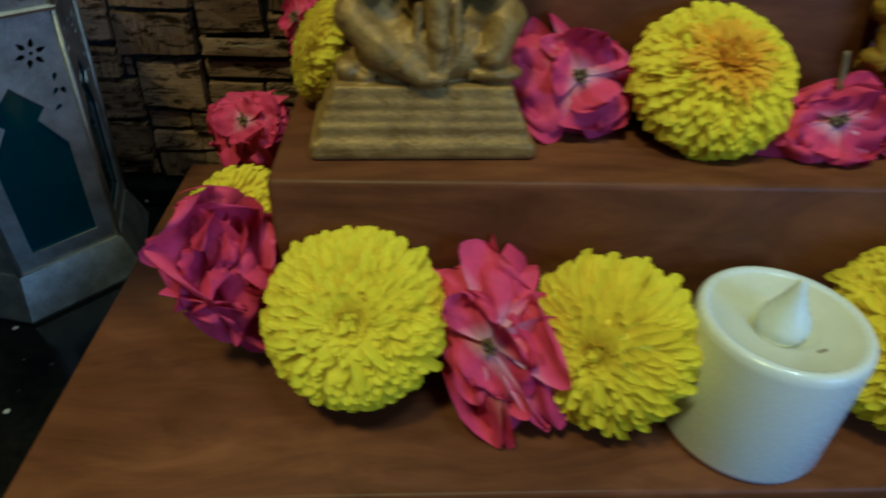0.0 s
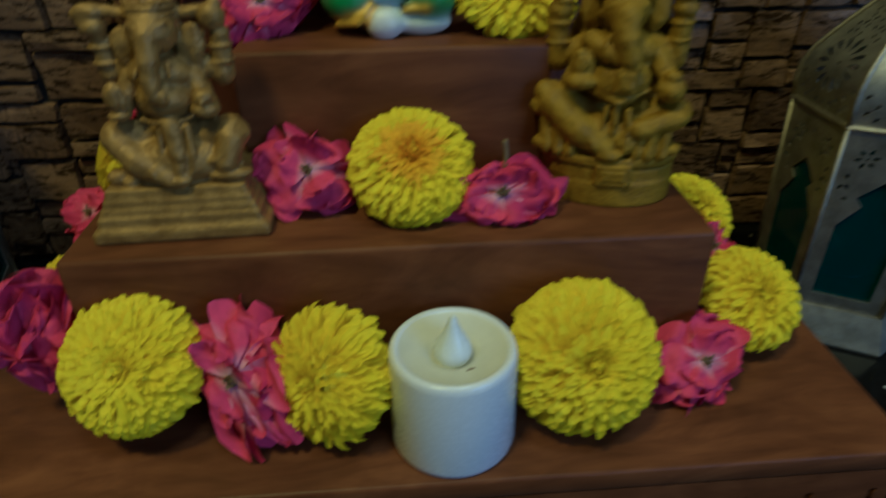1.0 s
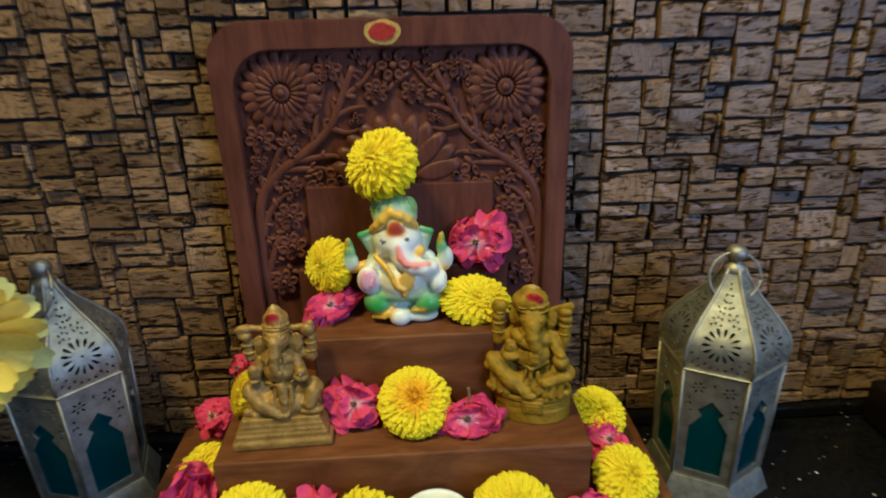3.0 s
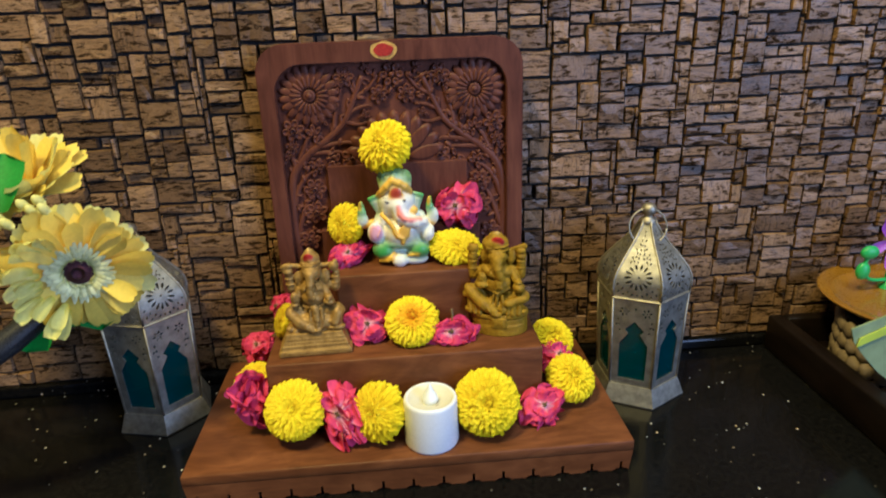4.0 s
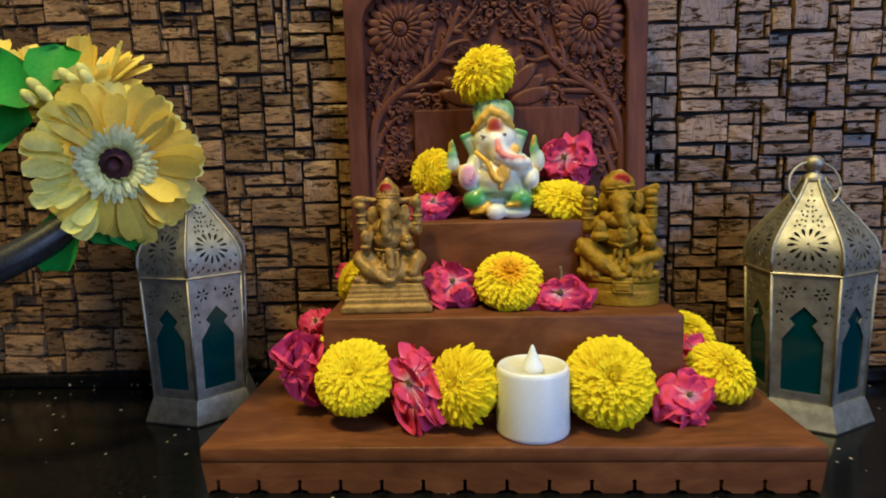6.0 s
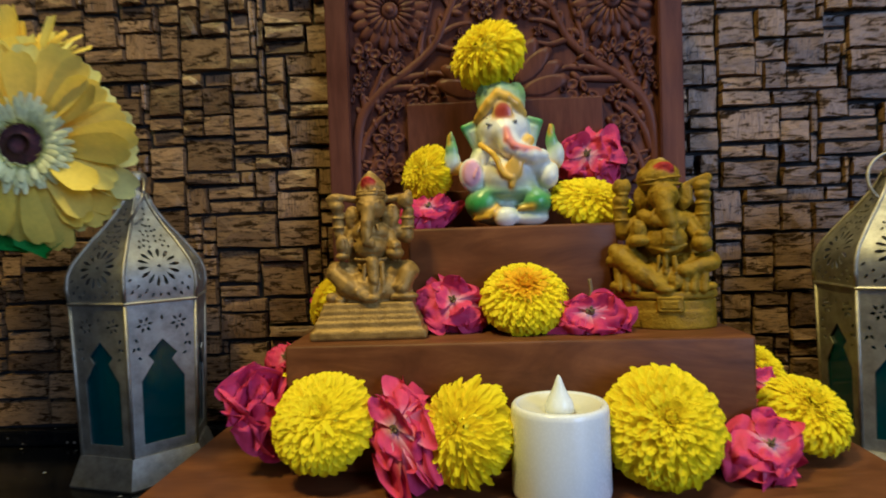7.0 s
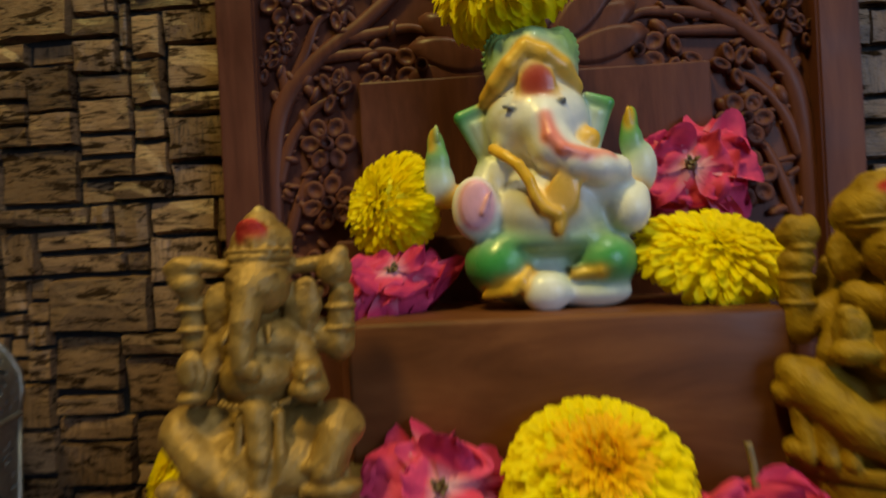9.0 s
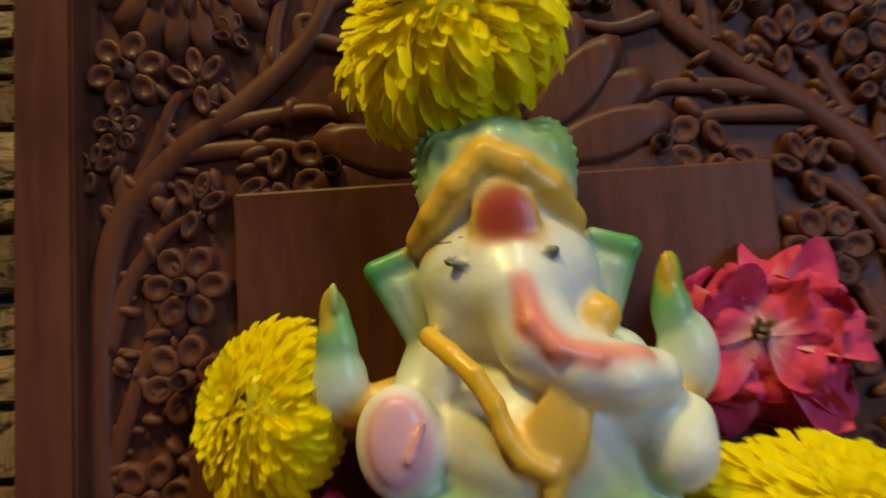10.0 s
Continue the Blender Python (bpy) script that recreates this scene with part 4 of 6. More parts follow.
def painted_figure():
    W, G, O, K = WHITE_P, GREEN_P, GOLD_P, 22.0
    f = [ball(0, 15, 72, 186, 120, 74, W), ball(-118, -40, 112, 86, 92, 78, G), ball(124, -40, 112, 86, 92, 74, G), ball(0, -25, 166, 160, 108, 46, G),
         ball(-15, -112, 46, 56, 38, 46, W), ball(95, -70, 40, 90, 50, 38, W), ball(4, -34, 232, 124, 112, 106, W), ball(5, 15, 335, 132, 82, 100, W),
         limb((-125, 10, 335), (-172, -40, 225), 46, 44, W), ball(-168, -75, 248, 58, 34, 76, W), ball(-166, -102, 256, 38, 14, 56, PINK_P, 0, 8), limb((-150, -116, 236), (-130, -120, 284), 8, 5, PINK_P, 4),
         limb((130, 10, 325), (180, -50, 230), 48, 46, W), ball(184, -78, 226, 48, 42, 54, W), ball(160, -64, 264, 50, 30, 24, LIME_P), ball(204, -66, 262, 26, 26, 26, W),
         # head and trunk
         ball(-14, -15, 452, 124, 94, 104, W), limb((-6, -74, 432), (14, -100, 374), 60, 48, W, 18), limb((14, -100, 374), (58, -110, 340), 48, 42, W, 18), limb((58, -110, 340), (112, -106, 326), 42, 38, W, 18), limb((112, -106, 326), (158, -84, 320), 38, 34, W, 18),
         ball(128, -58, 288, 64, 45, 60, W), ball(72, -40, 190, 74, 70, 60, LIME_P),
         limb((-2, -122, 444), (6, -140, 398), 10, 14, CORAL_P, 6), limb((6, -140, 398), (32, -150, 368), 14, 12, CORAL_P, 6), limb((32, -150, 368), (78, -142, 354), 12, 11, CORAL_P, 6), limb((78, -142, 354), (140, -116, 350), 11, 8, CORAL_P, 6),
         # ears: rounded at the top, tapering down to the shoulder
         fan((-198, -4, 470), (-128, 2, 482), (-140, 0, 360), 16, G, 8), fan((-166, -15, 450), (-126, -12, 462), (-136, -12, 384), 9, W, 6), limb((-200, -8, 472), (-150, -6, 492), 15, 13, G, 6),
         fan((156, -4, 482), (92, 2, 492), (122, 0, 384), 16, G, 8), fan((132, -15, 462), (96, -12, 472), (116, -12, 402), 9, W, 6), limb((158, -8, 484), (108, -6, 502), 15, 13, G, 6),
         # crown: pale sides, ribbed green lobes and a green middle
         ball(-20, 0, 566, 112, 88, 74, W), drum(-20, 6, 590, 98, 78, 68, 40, W, 14), ball(-22, 10, 648, 62, 58, 34, G), ball(-88, 0, 604, 44, 44, 62, G, 0.06, 8), ball(48, 0, 608, 44, 44, 62, G, -0.06, 8), ball(-18, -30, 622, 44, 48, 50, G, 0, 8),
         ball(-14, -84, 520, 46, 10, 56, O, 0, 6), ball(-14, -87, 528, 34, 9, 38, RED_P, 0, 4), ball(94, -58, 392, 36, 30, 30, O, 0.5), ball(-102, -50, 396, 20, 22, 26, LIME_P, -0.4),
         ball(30, -138, 268, 38, 10, 52, O, -0.2, 8), ball(18, -144, 208, 14, 8, 34, O, 0, 6), ball(56, -130, 290, 18, 9, 44, O, -0.5, 6),
         ball(-82, -98, 474, 17, 5, 6, DARK_P, -0.25, 2), ball(40, -99, 482, 15, 5, 8, DARK_P, 0.5, 2), limb((-106, -88, 500), (-70, -104, 506), 3, 3, DARK_P, 2),
         # gold folds of the cloth
         limb((-118, -104, 84), (-66, -116, 62), 14, 16, O, 6), limb((-66, -116, 62), (-48, -104, 90), 15, 9, O, 6), limb((52, -112, 84), (108, -118, 92), 9, 12, O, 6), limb((108, -118, 92), (168, -86, 120), 11, 7, O, 6), limb((150, -96, 104), (190, -60, 140), 8, 6, O, 5),
         # raised hands
         ball(-262, 4, 316, 42, 32, 58, W, 0, 6), ball(-262, 4, 392, 24, 17, 62, G, 0.08, 6), ball(-262, 0, 368, 31, 21, 42, G, 0, 6), limb((-248, 10, 276), (-150, 25, 292), 26, 34, O, 10), ball(-260, -10, 438, 8, 8, 24, LIME_P, 0, 4), limb((-272, -8, 400), (-270, -6, 444), 5, 4, O, 3),
         ball(228, 4, 328, 42, 32, 66, W, 0, 6), ball(206, 4, 414, 21, 17, 62, G, -0.15, 6), ball(212, 0, 390, 27, 21, 42, G, 0, 6), limb((214, 8, 282), (115, 25, 298), 32, 36, O, 10), ball(204, -8, 450, 8, 8, 26, O, 0, 4)]
    band = [(-128, -22, 510), (-106, -50, 538), (-74, -69, 574), (-36, -70, 612), (8, -70, 594), (46, -56, 566), (76, -26, 524)]
    for a, b in zip(band, band[1:]):
        f.append(limb(a, b, 23, 23, O, 6))
        for k in range(3):
            q = [a[i] + (b[i] - a[i]) * k / 3 for i in range(3)]
            f.append(ball(q[0], q[1] - 12, q[2] + 10, 9, 9, 9, O, 0, 3))
            f.append(ball(q[0] * 0.94 - 3, q[1] - 13, q[2] - 11, 8, 8, 8, O, 0, 3))
    for x0, side in ((-92, -1), (48, 1)):
        for r in (44, 30, 16):
            for k in range(10):
                a = -0.5 + k * 0.26
                f.append(ball(x0 + side * r * math.cos(a), -8 - (44 - r), 606 + (r + 20) * math.sin(a), 6, 8, 6, LIME_P if k % 3 == 0 else G, 0, 3))
    sash = [(-122, -80, 384), (-94, -108, 364), (-66, -130, 340), (-44, -140, 304), (-32, -143, 268), (-12, -144, 240), (16, -144, 226)]
    for a, b in zip(sash, sash[1:]):
        f.append(limb(a, b, 13, 13, O, 5))
        f.append(limb((a[0] - 6, a[1] - 6, a[2] - 5), (b[0] - 6, b[1] - 6, b[2] - 5), 6, 6, O, 3))
    for k in range(4):
        t = k / 3
        f.append(limb((-158 + 16 * t, -92 - 8 * t, 40 + 20 * t), (-92 + 22 * t, -122, 52 + 26 * t), 8, 10, O, 6))
        f.append(limb((-92 + 22 * t, -122, 52 + 26 * t), (-56 + 8 * t, -108, 92 + 12 * t), 9, 5, O, 6))
    for k in range(3):
        f.append(limb((46, -110, 78 + 12 * k), (130, -116 + 8 * k, 86 + 14 * k), 6, 8, O if k == 1 else G, 5))
    me = cast_mesh("painted_elephant_figure", f, 5.6, K, 15.0, 0.0001065, WHITE_CASTING)
    ob = new("painted_elephant_figure", me)
    ob.matrix_basis = pose(0.0015, 0.1030, TOP_H, 3, 0, -2)
    return tagged(ob, "glossy white elephant-headed figurine painted green, gold and pink", "figurine")


def bronze_figure():
    c = BRONZE_P
    # stepped plinth with a rounded lip at the bottom and two soft mouldings
    f = [slab(0, 0, 28, 334, 224, 28, 18, c, 5), slab(0, 0, 78, 306, 204, 26, 12, c, 34), slab(0, 0, 112, 290, 192, 20, 10, c, 26), slab(0, 0, 144, 276, 182, 20, 10, c, 26), slab(0, 0, 174, 264, 174, 20, 10, c, 26), slab(0, 0, 196, 260, 172, 12, 8, c, 6), ball(0, -98, 284, 196, 72, 88, c, 0, 24), ball(10, 60, 600, 150, 36, 190, c, 0, 20),
         # body and back
         ball(10, 40, 470, 150, 90, 250, c), ball(0, 10, 260, 200, 130, 70, c), ball(15, -62, 520, 98, 92, 78, c, 0, 10), ball(15, -40, 610, 110, 80, 70, c), ball(15, -120, 500, 50, 34, 20, c, 0, 6),
         # head, headband, tall cap
         ball(20, -44, 758, 88, 88, 82, c, 0, 14), ball(20, -20, 832, 90, 82, 26, c, 0, 8), ball(20, 0, 868, 84, 74, 72, c, 0, 8), ball(16, 4, 926, 46, 44, 40, c, 0, 10), ball(14, 4, 962, 18, 18, 16, TIP_P, 0, 6), ball(20, -24, 812, 92, 84, 9, c, 0, 4), ball(20, -16, 850, 92, 80, 7, c, 0, 4),
         limb((-18, -118, 775), (-48, -98, 788), 10, 7, c, 4), limb((52, -118, 775), (82, -98, 788), 10, 7, c, 4),
         # ears
         ball(-88, -26, 692, 50, 22, 80, c, 0.18, 8), ball(-104, -34, 672, 24, 14, 50, c, 0.25, 5), ball(130, -26, 692, 52, 22, 84, c, -0.18, 8), ball(146, -34, 672, 24, 14, 52, c, -0.25, 5),
         # trunk with a curl to one side, and tusks
         limb((16, -108, 745), (10, -138, 668), 44, 36, c, 10), limb((10, -138, 668), (2, -150, 600), 36, 30, c, 10), limb((2, -150, 600), (2, -156, 560), 30, 26, c, 10), limb((2, -156, 560), (30, -158, 540), 25, 20, c, 8), ball(34, -160, 556, 18, 16, 18, c, 0, 5),
         limb((-34, -110, 650), (-50, -138, 616), 13, 7, c, 5), limb((60, -110, 650), (72, -138, 616), 13, 7, c, 5),
         # raised arm with an axe, on the viewer's one side
         limb((-90, 10, 640), (-172, 12, 600), 44, 38, c), limb((-176, 8, 596), (-184, -6, 740), 38, 32, c, 10), ball(-186, -14, 768, 46, 40, 34, c, 0, 8), ball(-196, -14, 812, 56, 30, 34, c, 0.1, 8), limb((-176, -4, 822), (-66, -6, 804), 22, 22, c, 8), limb((-160, 0, 716), (-80, 10, 700), 20, 24, c, 8),
         ball(-182, -6, 700, 44, 38, 11, c, 0, 4), ball(-180, -4, 642, 45, 40, 11, c, 0, 4), ball(-214, -16, 790, 26, 22, 30, c, 0, 5),
         # raised arm with a noose on the other
         limb((110, 10, 640), (216, 12, 590), 46, 40, c), limb((222, 8, 580), (236, -4, 730), 42, 34, c, 10), ball(222, -12, 790, 48, 42, 48, c, 0, 8), ball(238, -14, 832, 24, 22, 26, c, 0, 5), limb((206, -6, 812), (90, -6, 802), 21, 22, c, 8), ball(232, -4, 690, 46, 40, 11, c, 0, 4), ball(228, 0, 632, 46, 42, 11, c, 0, 4), ball(252, -10, 660, 18, 20, 34, c, 0, 5), limb((170, 0, 730), (110, 6, 700), 16, 18, c, 6),
         # open palm, and a hand with sweets on the knee
         limb((-100, -30, 590), (-150, -70, 480), 38, 34, c), ball(-144, -112, 540, 40, 22, 62, c, 0.05, 8), ball(-144, -132, 548, 24, 10, 40, c, 0.05, 4), ball(-146, -104, 476, 42, 34, 20, c, 0, 6),
         limb((120, -30, 590), (170, -70, 480), 38, 34, c), ball(158, -104, 486, 54, 44, 34, c, 0, 8), ball(160, -112, 530, 38, 36, 34, c, 0, 6), ball(160, -150, 520, 10, 8, 10, c, 0, 3),
         # folded leg across the front, with anklets
         limb((-90, -20, 350), (-190, -60, 392), 80, 54, c, 20), limb((-196, -84, 376), (-120, -132, 300), 52, 48, c, 14), limb((-120, -132, 300), (-10, -160, 240), 48, 34, c, 12), ball(18, -168, 232, 52, 30, 24, c, 0, 8), ball(-56, -150, 264, 18, 44, 44, c, 0.5, 5),
         # hanging leg and drapery
         limb((90, -20, 350), (222, -62, 386), 78, 58, c, 20), ball(254, -70, 372, 40, 46, 44, c, 0, 10), limb((226, -92, 366), (196, -124, 282), 54, 46, c, 12), ball(206, -118, 236, 84, 52, 28, c, 0, 10), ball(174, -136, 300, 46, 26, 22, c, 0.3, 6),
         limb((30, -128, 440), (36, -152, 330), 38, 30, c, 8), limb((36, -152, 330), (34, -160, 246), 28, 22, c, 8), limb((-16, -128, 420), (-24, -146, 330), 14, 11, c, 5), limb((84, -130, 430), (90, -150, 330), 16, 14, c, 6), limb((90, -150, 330), (84, -156, 264), 14, 12, c, 6), limb((84, -156, 264), (46, -162, 236), 12, 12, c, 6),
         # small attendant by the plinth's corner
         ball(-214, -110, 236, 40, 36, 30, c, 0, 8), ball(-170, -126, 222, 30, 26, 18, c, 0, 8),
         ball(8, -57, 902, 40, 12, 38, RED_P, 0, 6)]
    for i in range(7):
        a = -1.2 + i * 0.4
        f.append(limb((20 + 88 * math.sin(a), -2 - 78 * math.cos(a), 846), (17 + 48 * math.sin(a), 4 - 44 * math.cos(a), 930), 7, 6, c, 3))
    for i in range(11):
        a = -1.0 + i * 0.2
        f.append(ball(14 + 100 * math.sin(a), -22 - 92 * math.cos(a), 588 - 34 * math.cos(a), 9, 8, 9, c, 0, 3))
        f.append(ball(15 + 104 * math.sin(a), -52 - 90 * math.cos(a), 462 - 10 * math.cos(a), 11, 9, 10, c, 0, 3))
    for k in range(4):
        f.append(limb((-206 + 40 * k, -112 - 12 * k, 396 - 26 * k), (-150 + 40 * k, -140 - 8 * k, 274 - 8 * k), 8, 9, c, 6))
        f.append(limb((140 + 34 * k, -112 + 8 * k, 340 - 6 * k), (136 + 38 * k, -140 + 10 * k, 226), 8, 10, c, 6))
    me = cast_mesh("bronze_elephant_figure", f, 5.6, 13.0, 22.0, 0.000077, BRONZE, 3.5, 210)
    ob = new("bronze_elephant_figure", me)
    ob.matrix_basis = pose(-0.0640, 0.0670, STEP_H, 0, 0, 2)
    return tagged(ob, "antique bronze seated elephant-headed figurine on a square stepped plinth", "figurine")


def brass_figure():
    c = BRASS_P
    # round plinth in two tiers with a square tablet in front
    f = [drum(10, 0, 54, 262, 184, 56, 12, c, 5), drum(0, 0, 134, 270, 176, 30, 10, c, 6), drum(-6, 0, 190, 286, 182, 22, 14, c, 8), slab(20, -168, 142, 70, 22, 42, 8, c, 5), slab(20, -192, 142, 50, 5, 24, 4, c, 3), slab(20, -188, 178, 60, 6, 6, 3, c, 3), slab(20, -188, 106, 60, 6, 6, 3, c, 3),
         ball(0, 30, 460, 190, 90, 250, c), ball(-10, 0, 270, 240, 146, 84, c), ball(-10, -96, 288, 236, 70, 80, c, 0, 24), ball(0, 62, 620, 196, 36, 200, c, 0, 20),
         ball(4, -66, 498, 118, 104, 92, c, 0, 10), ball(0, -36, 606, 134, 84, 76, c),
         # cap leaning over, headband, face
         ball(-30, 0, 862, 122, 92, 88, c, 0.12, 10), ball(-26, 6, 930, 70, 58, 40, c, 0, 10), ball(-14, 4, 962, 26, 24, 16, TIP_P, 0, 6), ball(-12, -16, 818, 118, 92, 16, c, 0, 5), ball(-20, -10, 848, 122, 94, 8, c, 0.1, 4),
         ball(-4, -52, 752, 86, 88, 84, c, 0, 14), ball(-4, -92, 778, 66, 40, 34, c, 0, 10), limb((-62, -112, 772), (-34, -132, 778), 9, 7, c, 3), limb((30, -132, 778), (60, -112, 772), 9, 7, c, 3),
         ball(-120, -14, 742, 46, 22, 76, c, 0.12, 8), ball(-138, -24, 728, 22, 14, 50, c, 0.15, 5), ball(112, -14, 742, 46, 22, 76, c, -0.12, 8), ball(130, -24, 728, 22, 14, 50, c, -0.15, 5),
         # trunk bending to the viewer's other side, ending at a sweet
         limb((0, -118, 740), (6, -146, 668), 56, 46, c, 14), limb((6, -146, 668), (26, -152, 606), 46, 40, c, 14), limb((26, -152, 606), (44, -150, 572), 39, 32, c, 12), limb((44, -150, 572), (18, -158, 552), 28, 22, c, 8),
         limb((-50, -120, 668), (-66, -142, 640), 13, 7, c, 4),
         # chest cloth, pendant and belly band
         limb((-112, -66, 640), (-50, -128, 610), 40, 34, c, 8), limb((-50, -132, 612), (-8, -152, 590), 30, 20, c, 8), slab(22, -166, 520, 38, 14, 46, 6, c, 5), slab(22, -180, 520, 24, 6, 30, 4, c, 3), limb((-100, -110, 470), (0, -170, 436), 12, 12, c, 5), limb((0, -170, 436), (112, -110, 470), 12, 12, c, 5),
         # raised arms
         limb((-110, 10, 620), (-226, 14, 560), 46, 44, c), limb((-236, 10, 548), (-244, 0, 700), 48, 40, c, 10), ball(-238, -8, 736, 48, 42, 40, c, 0, 8), ball(-232, -12, 812, 56, 40, 46, c, 0, 8), ball(-250, -20, 836, 26, 26, 26, c, 0, 5), ball(-206, -18, 832, 22, 24, 30, c, 0, 5), ball(-240, -4, 690, 50, 44, 11, c, 0, 4), ball(-238, 0, 620, 52, 46, 11, c, 0, 4), ball(-226, -26, 772, 36, 24, 12, c, 0, 4),
         limb((110, 10, 620), (196, 14, 580), 46, 42, c), limb((206, 10, 566), (212, 0, 716), 44, 38, c, 10), ball(210, -8, 752, 46, 40, 36, c, 0, 8), ball(206, -12, 800, 48, 36, 36, c, 0, 8), limb((236, -8, 856), (130, -6, 814), 20, 18, c, 6), ball(240, -8, 844, 24, 22, 28, c, 0, 5), ball(212, -4, 704, 46, 42, 11, c, 0, 4), ball(208, 0, 640, 46, 44, 11, c, 0, 4),
         # open palm and a round sweet
         limb((-120, -20, 600), (-176, -70, 490), 42, 38, c), ball(-140, -112, 552, 48, 24, 62, c, 0, 8), ball(-142, -134, 566, 28, 10, 34, c, 0, 4), ball(-140, -124, 500, 56, 40, 34, c, 0, 6), ball(-150, -116, 600, 26, 18, 24, c, 0, 5),
         limb((124, -20, 600), (186, -66, 510), 42, 38, c), ball(194, -104, 478, 56, 50, 52, c, 0, 8), ball(194, -112, 528, 34, 32, 24, c, 0, 6), ball(194, -150, 480, 24, 14, 22, c, 0, 4),
         # one knee raised with drapery, foot to the middle
         limb((-100, -10, 340), (-244, -60, 424), 84, 56, c, 20), ball(-276, -70, 440, 40, 44, 44, c, 0, 8), ball(-294, -70, 382, 34, 40, 38, c, 0, 8), limb((-236, -88, 404), (-130, -138, 310), 62, 56, c, 14), limb((-130, -138, 310), (-20, -160, 240), 56, 36, c, 12), ball(-8, -168, 226, 56, 34, 26, c, 0, 8), ball(-70, -156, 270, 16, 48, 48, c, 0.6, 5),
         limb((-264, -80, 350), (-250, -116, 226), 26, 24, c, 6), limb((-214, -104, 330), (-206, -132, 222), 24, 24, c, 6), limb((-160, -124, 290), (-158, -142, 222), 20, 22, c, 6), ball(-270, -90, 240, 40, 40, 30, c, 0, 8),
         # the other leg folded flat
         limb((90, -30, 340), (236, -66, 378), 70, 54, c, 16), ball(250, -70, 366, 44, 48, 44, c, 0, 8), limb((236, -96, 366), (96, -146, 328), 46, 40, c, 10), limb((150, -130, 316), (142, -140, 226), 30, 30, c, 6), limb((198, -112, 326), (196, -126, 224), 28, 28, c, 6), limb((100, -142, 300), (98, -150, 226), 22, 22, c, 6), ball(236, -88, 238, 38, 40, 26, c, 0, 8),
         limb((-30, -140, 410), (-44, -152, 330), 12, 10, c, 4), limb((0, -150, 410), (0, -160, 320), 16, 14, c, 5), limb((46, -146, 400), (56, -158, 330), 16, 14, c, 5), ball(50, -162, 274, 34, 18, 52, c, 0.1, 6), limb((50, -180, 318), (50, -180, 232), 5, 4, c, 3),
         ball(8, -66, 912, 54, 13, 34, RED_P, -0.2, 6)]
    for i in range(7):
        a = -1.2 + i * 0.4
        f.append(limb((-24 + 116 * math.sin(a), -86 * math.cos(a), 842), (-26 + 66 * math.sin(a), 10 - 54 * math.cos(a), 936), 8, 7, c, 3))
    for i in range(11):
        a = -1.0 + i * 0.2
        f.append(ball(2 + 118 * math.sin(a), -14 - 108 * math.cos(a), 580 - 36 * math.cos(a), 10, 9, 10, c, 0, 3))
    for k in range(5):
        f.append(limb((-250 + 30 * k, -104 - 10 * k, 410 - 18 * k), (-150 + 26 * k, -156 - 4 * k, 262 - 4 * k), 7, 8, c, 5))
        f.append(limb((226 - 26 * k, -110 - 8 * k, 384 - 6 * k), (214 - 24 * k, -126 - 8 * k, 330), 7, 8, c, 5))
    me = cast_mesh("brass_elephant_figure", f, 5.6, 12.0, 22.0, 0.0000785, BRASS, 3.5, 200)
    ob = new("brass_elephant_figure", me)
    ob.matrix_basis = pose(0.0705, 0.0730, STEP_H, 0, 0, -15)
    return tagged(ob, "matt yellow brass seated elephant-headed figurine on a round plinth", "figurine")


painted_figure()
bronze_figure()
brass_figure()


# ---- lanterns ----
LAN_RB, LAN_R0, LAN_R1 = 0.0388, 0.0322, 0.0350
LAN_Z0, LAN_Z1 = 0.0145, 0.0920
ROOF = [(0.0350, 0.0), (0.0359, 0.0070), (0.0353, 0.0132), (0.0327, 0.0190), (0.0290, 0.0238), (0.0228, 0.0312), (0.0164, 0.0380), (0.0106, 0.0452), (0.0072, 0.0505), (0.0050, 0.0555)]


def drop(x, z, a, long, wide):
    """Outline of a drop-shaped perforation that points along a."""
    c, s = math.cos(a), math.sin(a)
    return [(x + u * c - v * s, z + u * s + v * c) for u, v in ((-long / 2, 0), (0.1 * long, -wide / 2), (0.42 * long, -wide * 0.36), (long / 2, 0), (0.42 * long, wide * 0.36), (0.1 * long, wide / 2))]


def bent_panel(outer, holes, cuts, shape):
    """A flat perforated sheet, cut across at heights and bent by shape(x, z) into space."""
    bm = outline_bm(outer, holes)
    for z in cuts:
        bmesh.ops.bisect_plane(bm, geom=list(bm.verts) + list(bm.edges) + list(bm.faces), plane_co=(0, 0, z), plane_no=(0, 0, 1), dist=1e-7)
    for v in bm.verts:
        v.co = shape(v.co.x, v.co.z)
    bmesh.ops.recalc_face_normals(bm, faces=list(bm.faces))
    out = sum(1 if f.normal.y < 0 else -1 for f in bm.faces)
    if out < 0:
        bmesh.ops.reverse_faces(bm, faces=list(bm.faces))
    bmesh.ops.solidify(bm, geom=list(bm.faces), thickness=0.0007)
    return bm


def round_over(me):
    """Smooth across the bends of a sheet, sharp at its cut edges."""
    me.shade_smooth()
    me.set_sharp_from_angle(angle=radians(35))


def hexring_bm(profile, bm=None):
    return lathe_bm(profile, 6, bm)


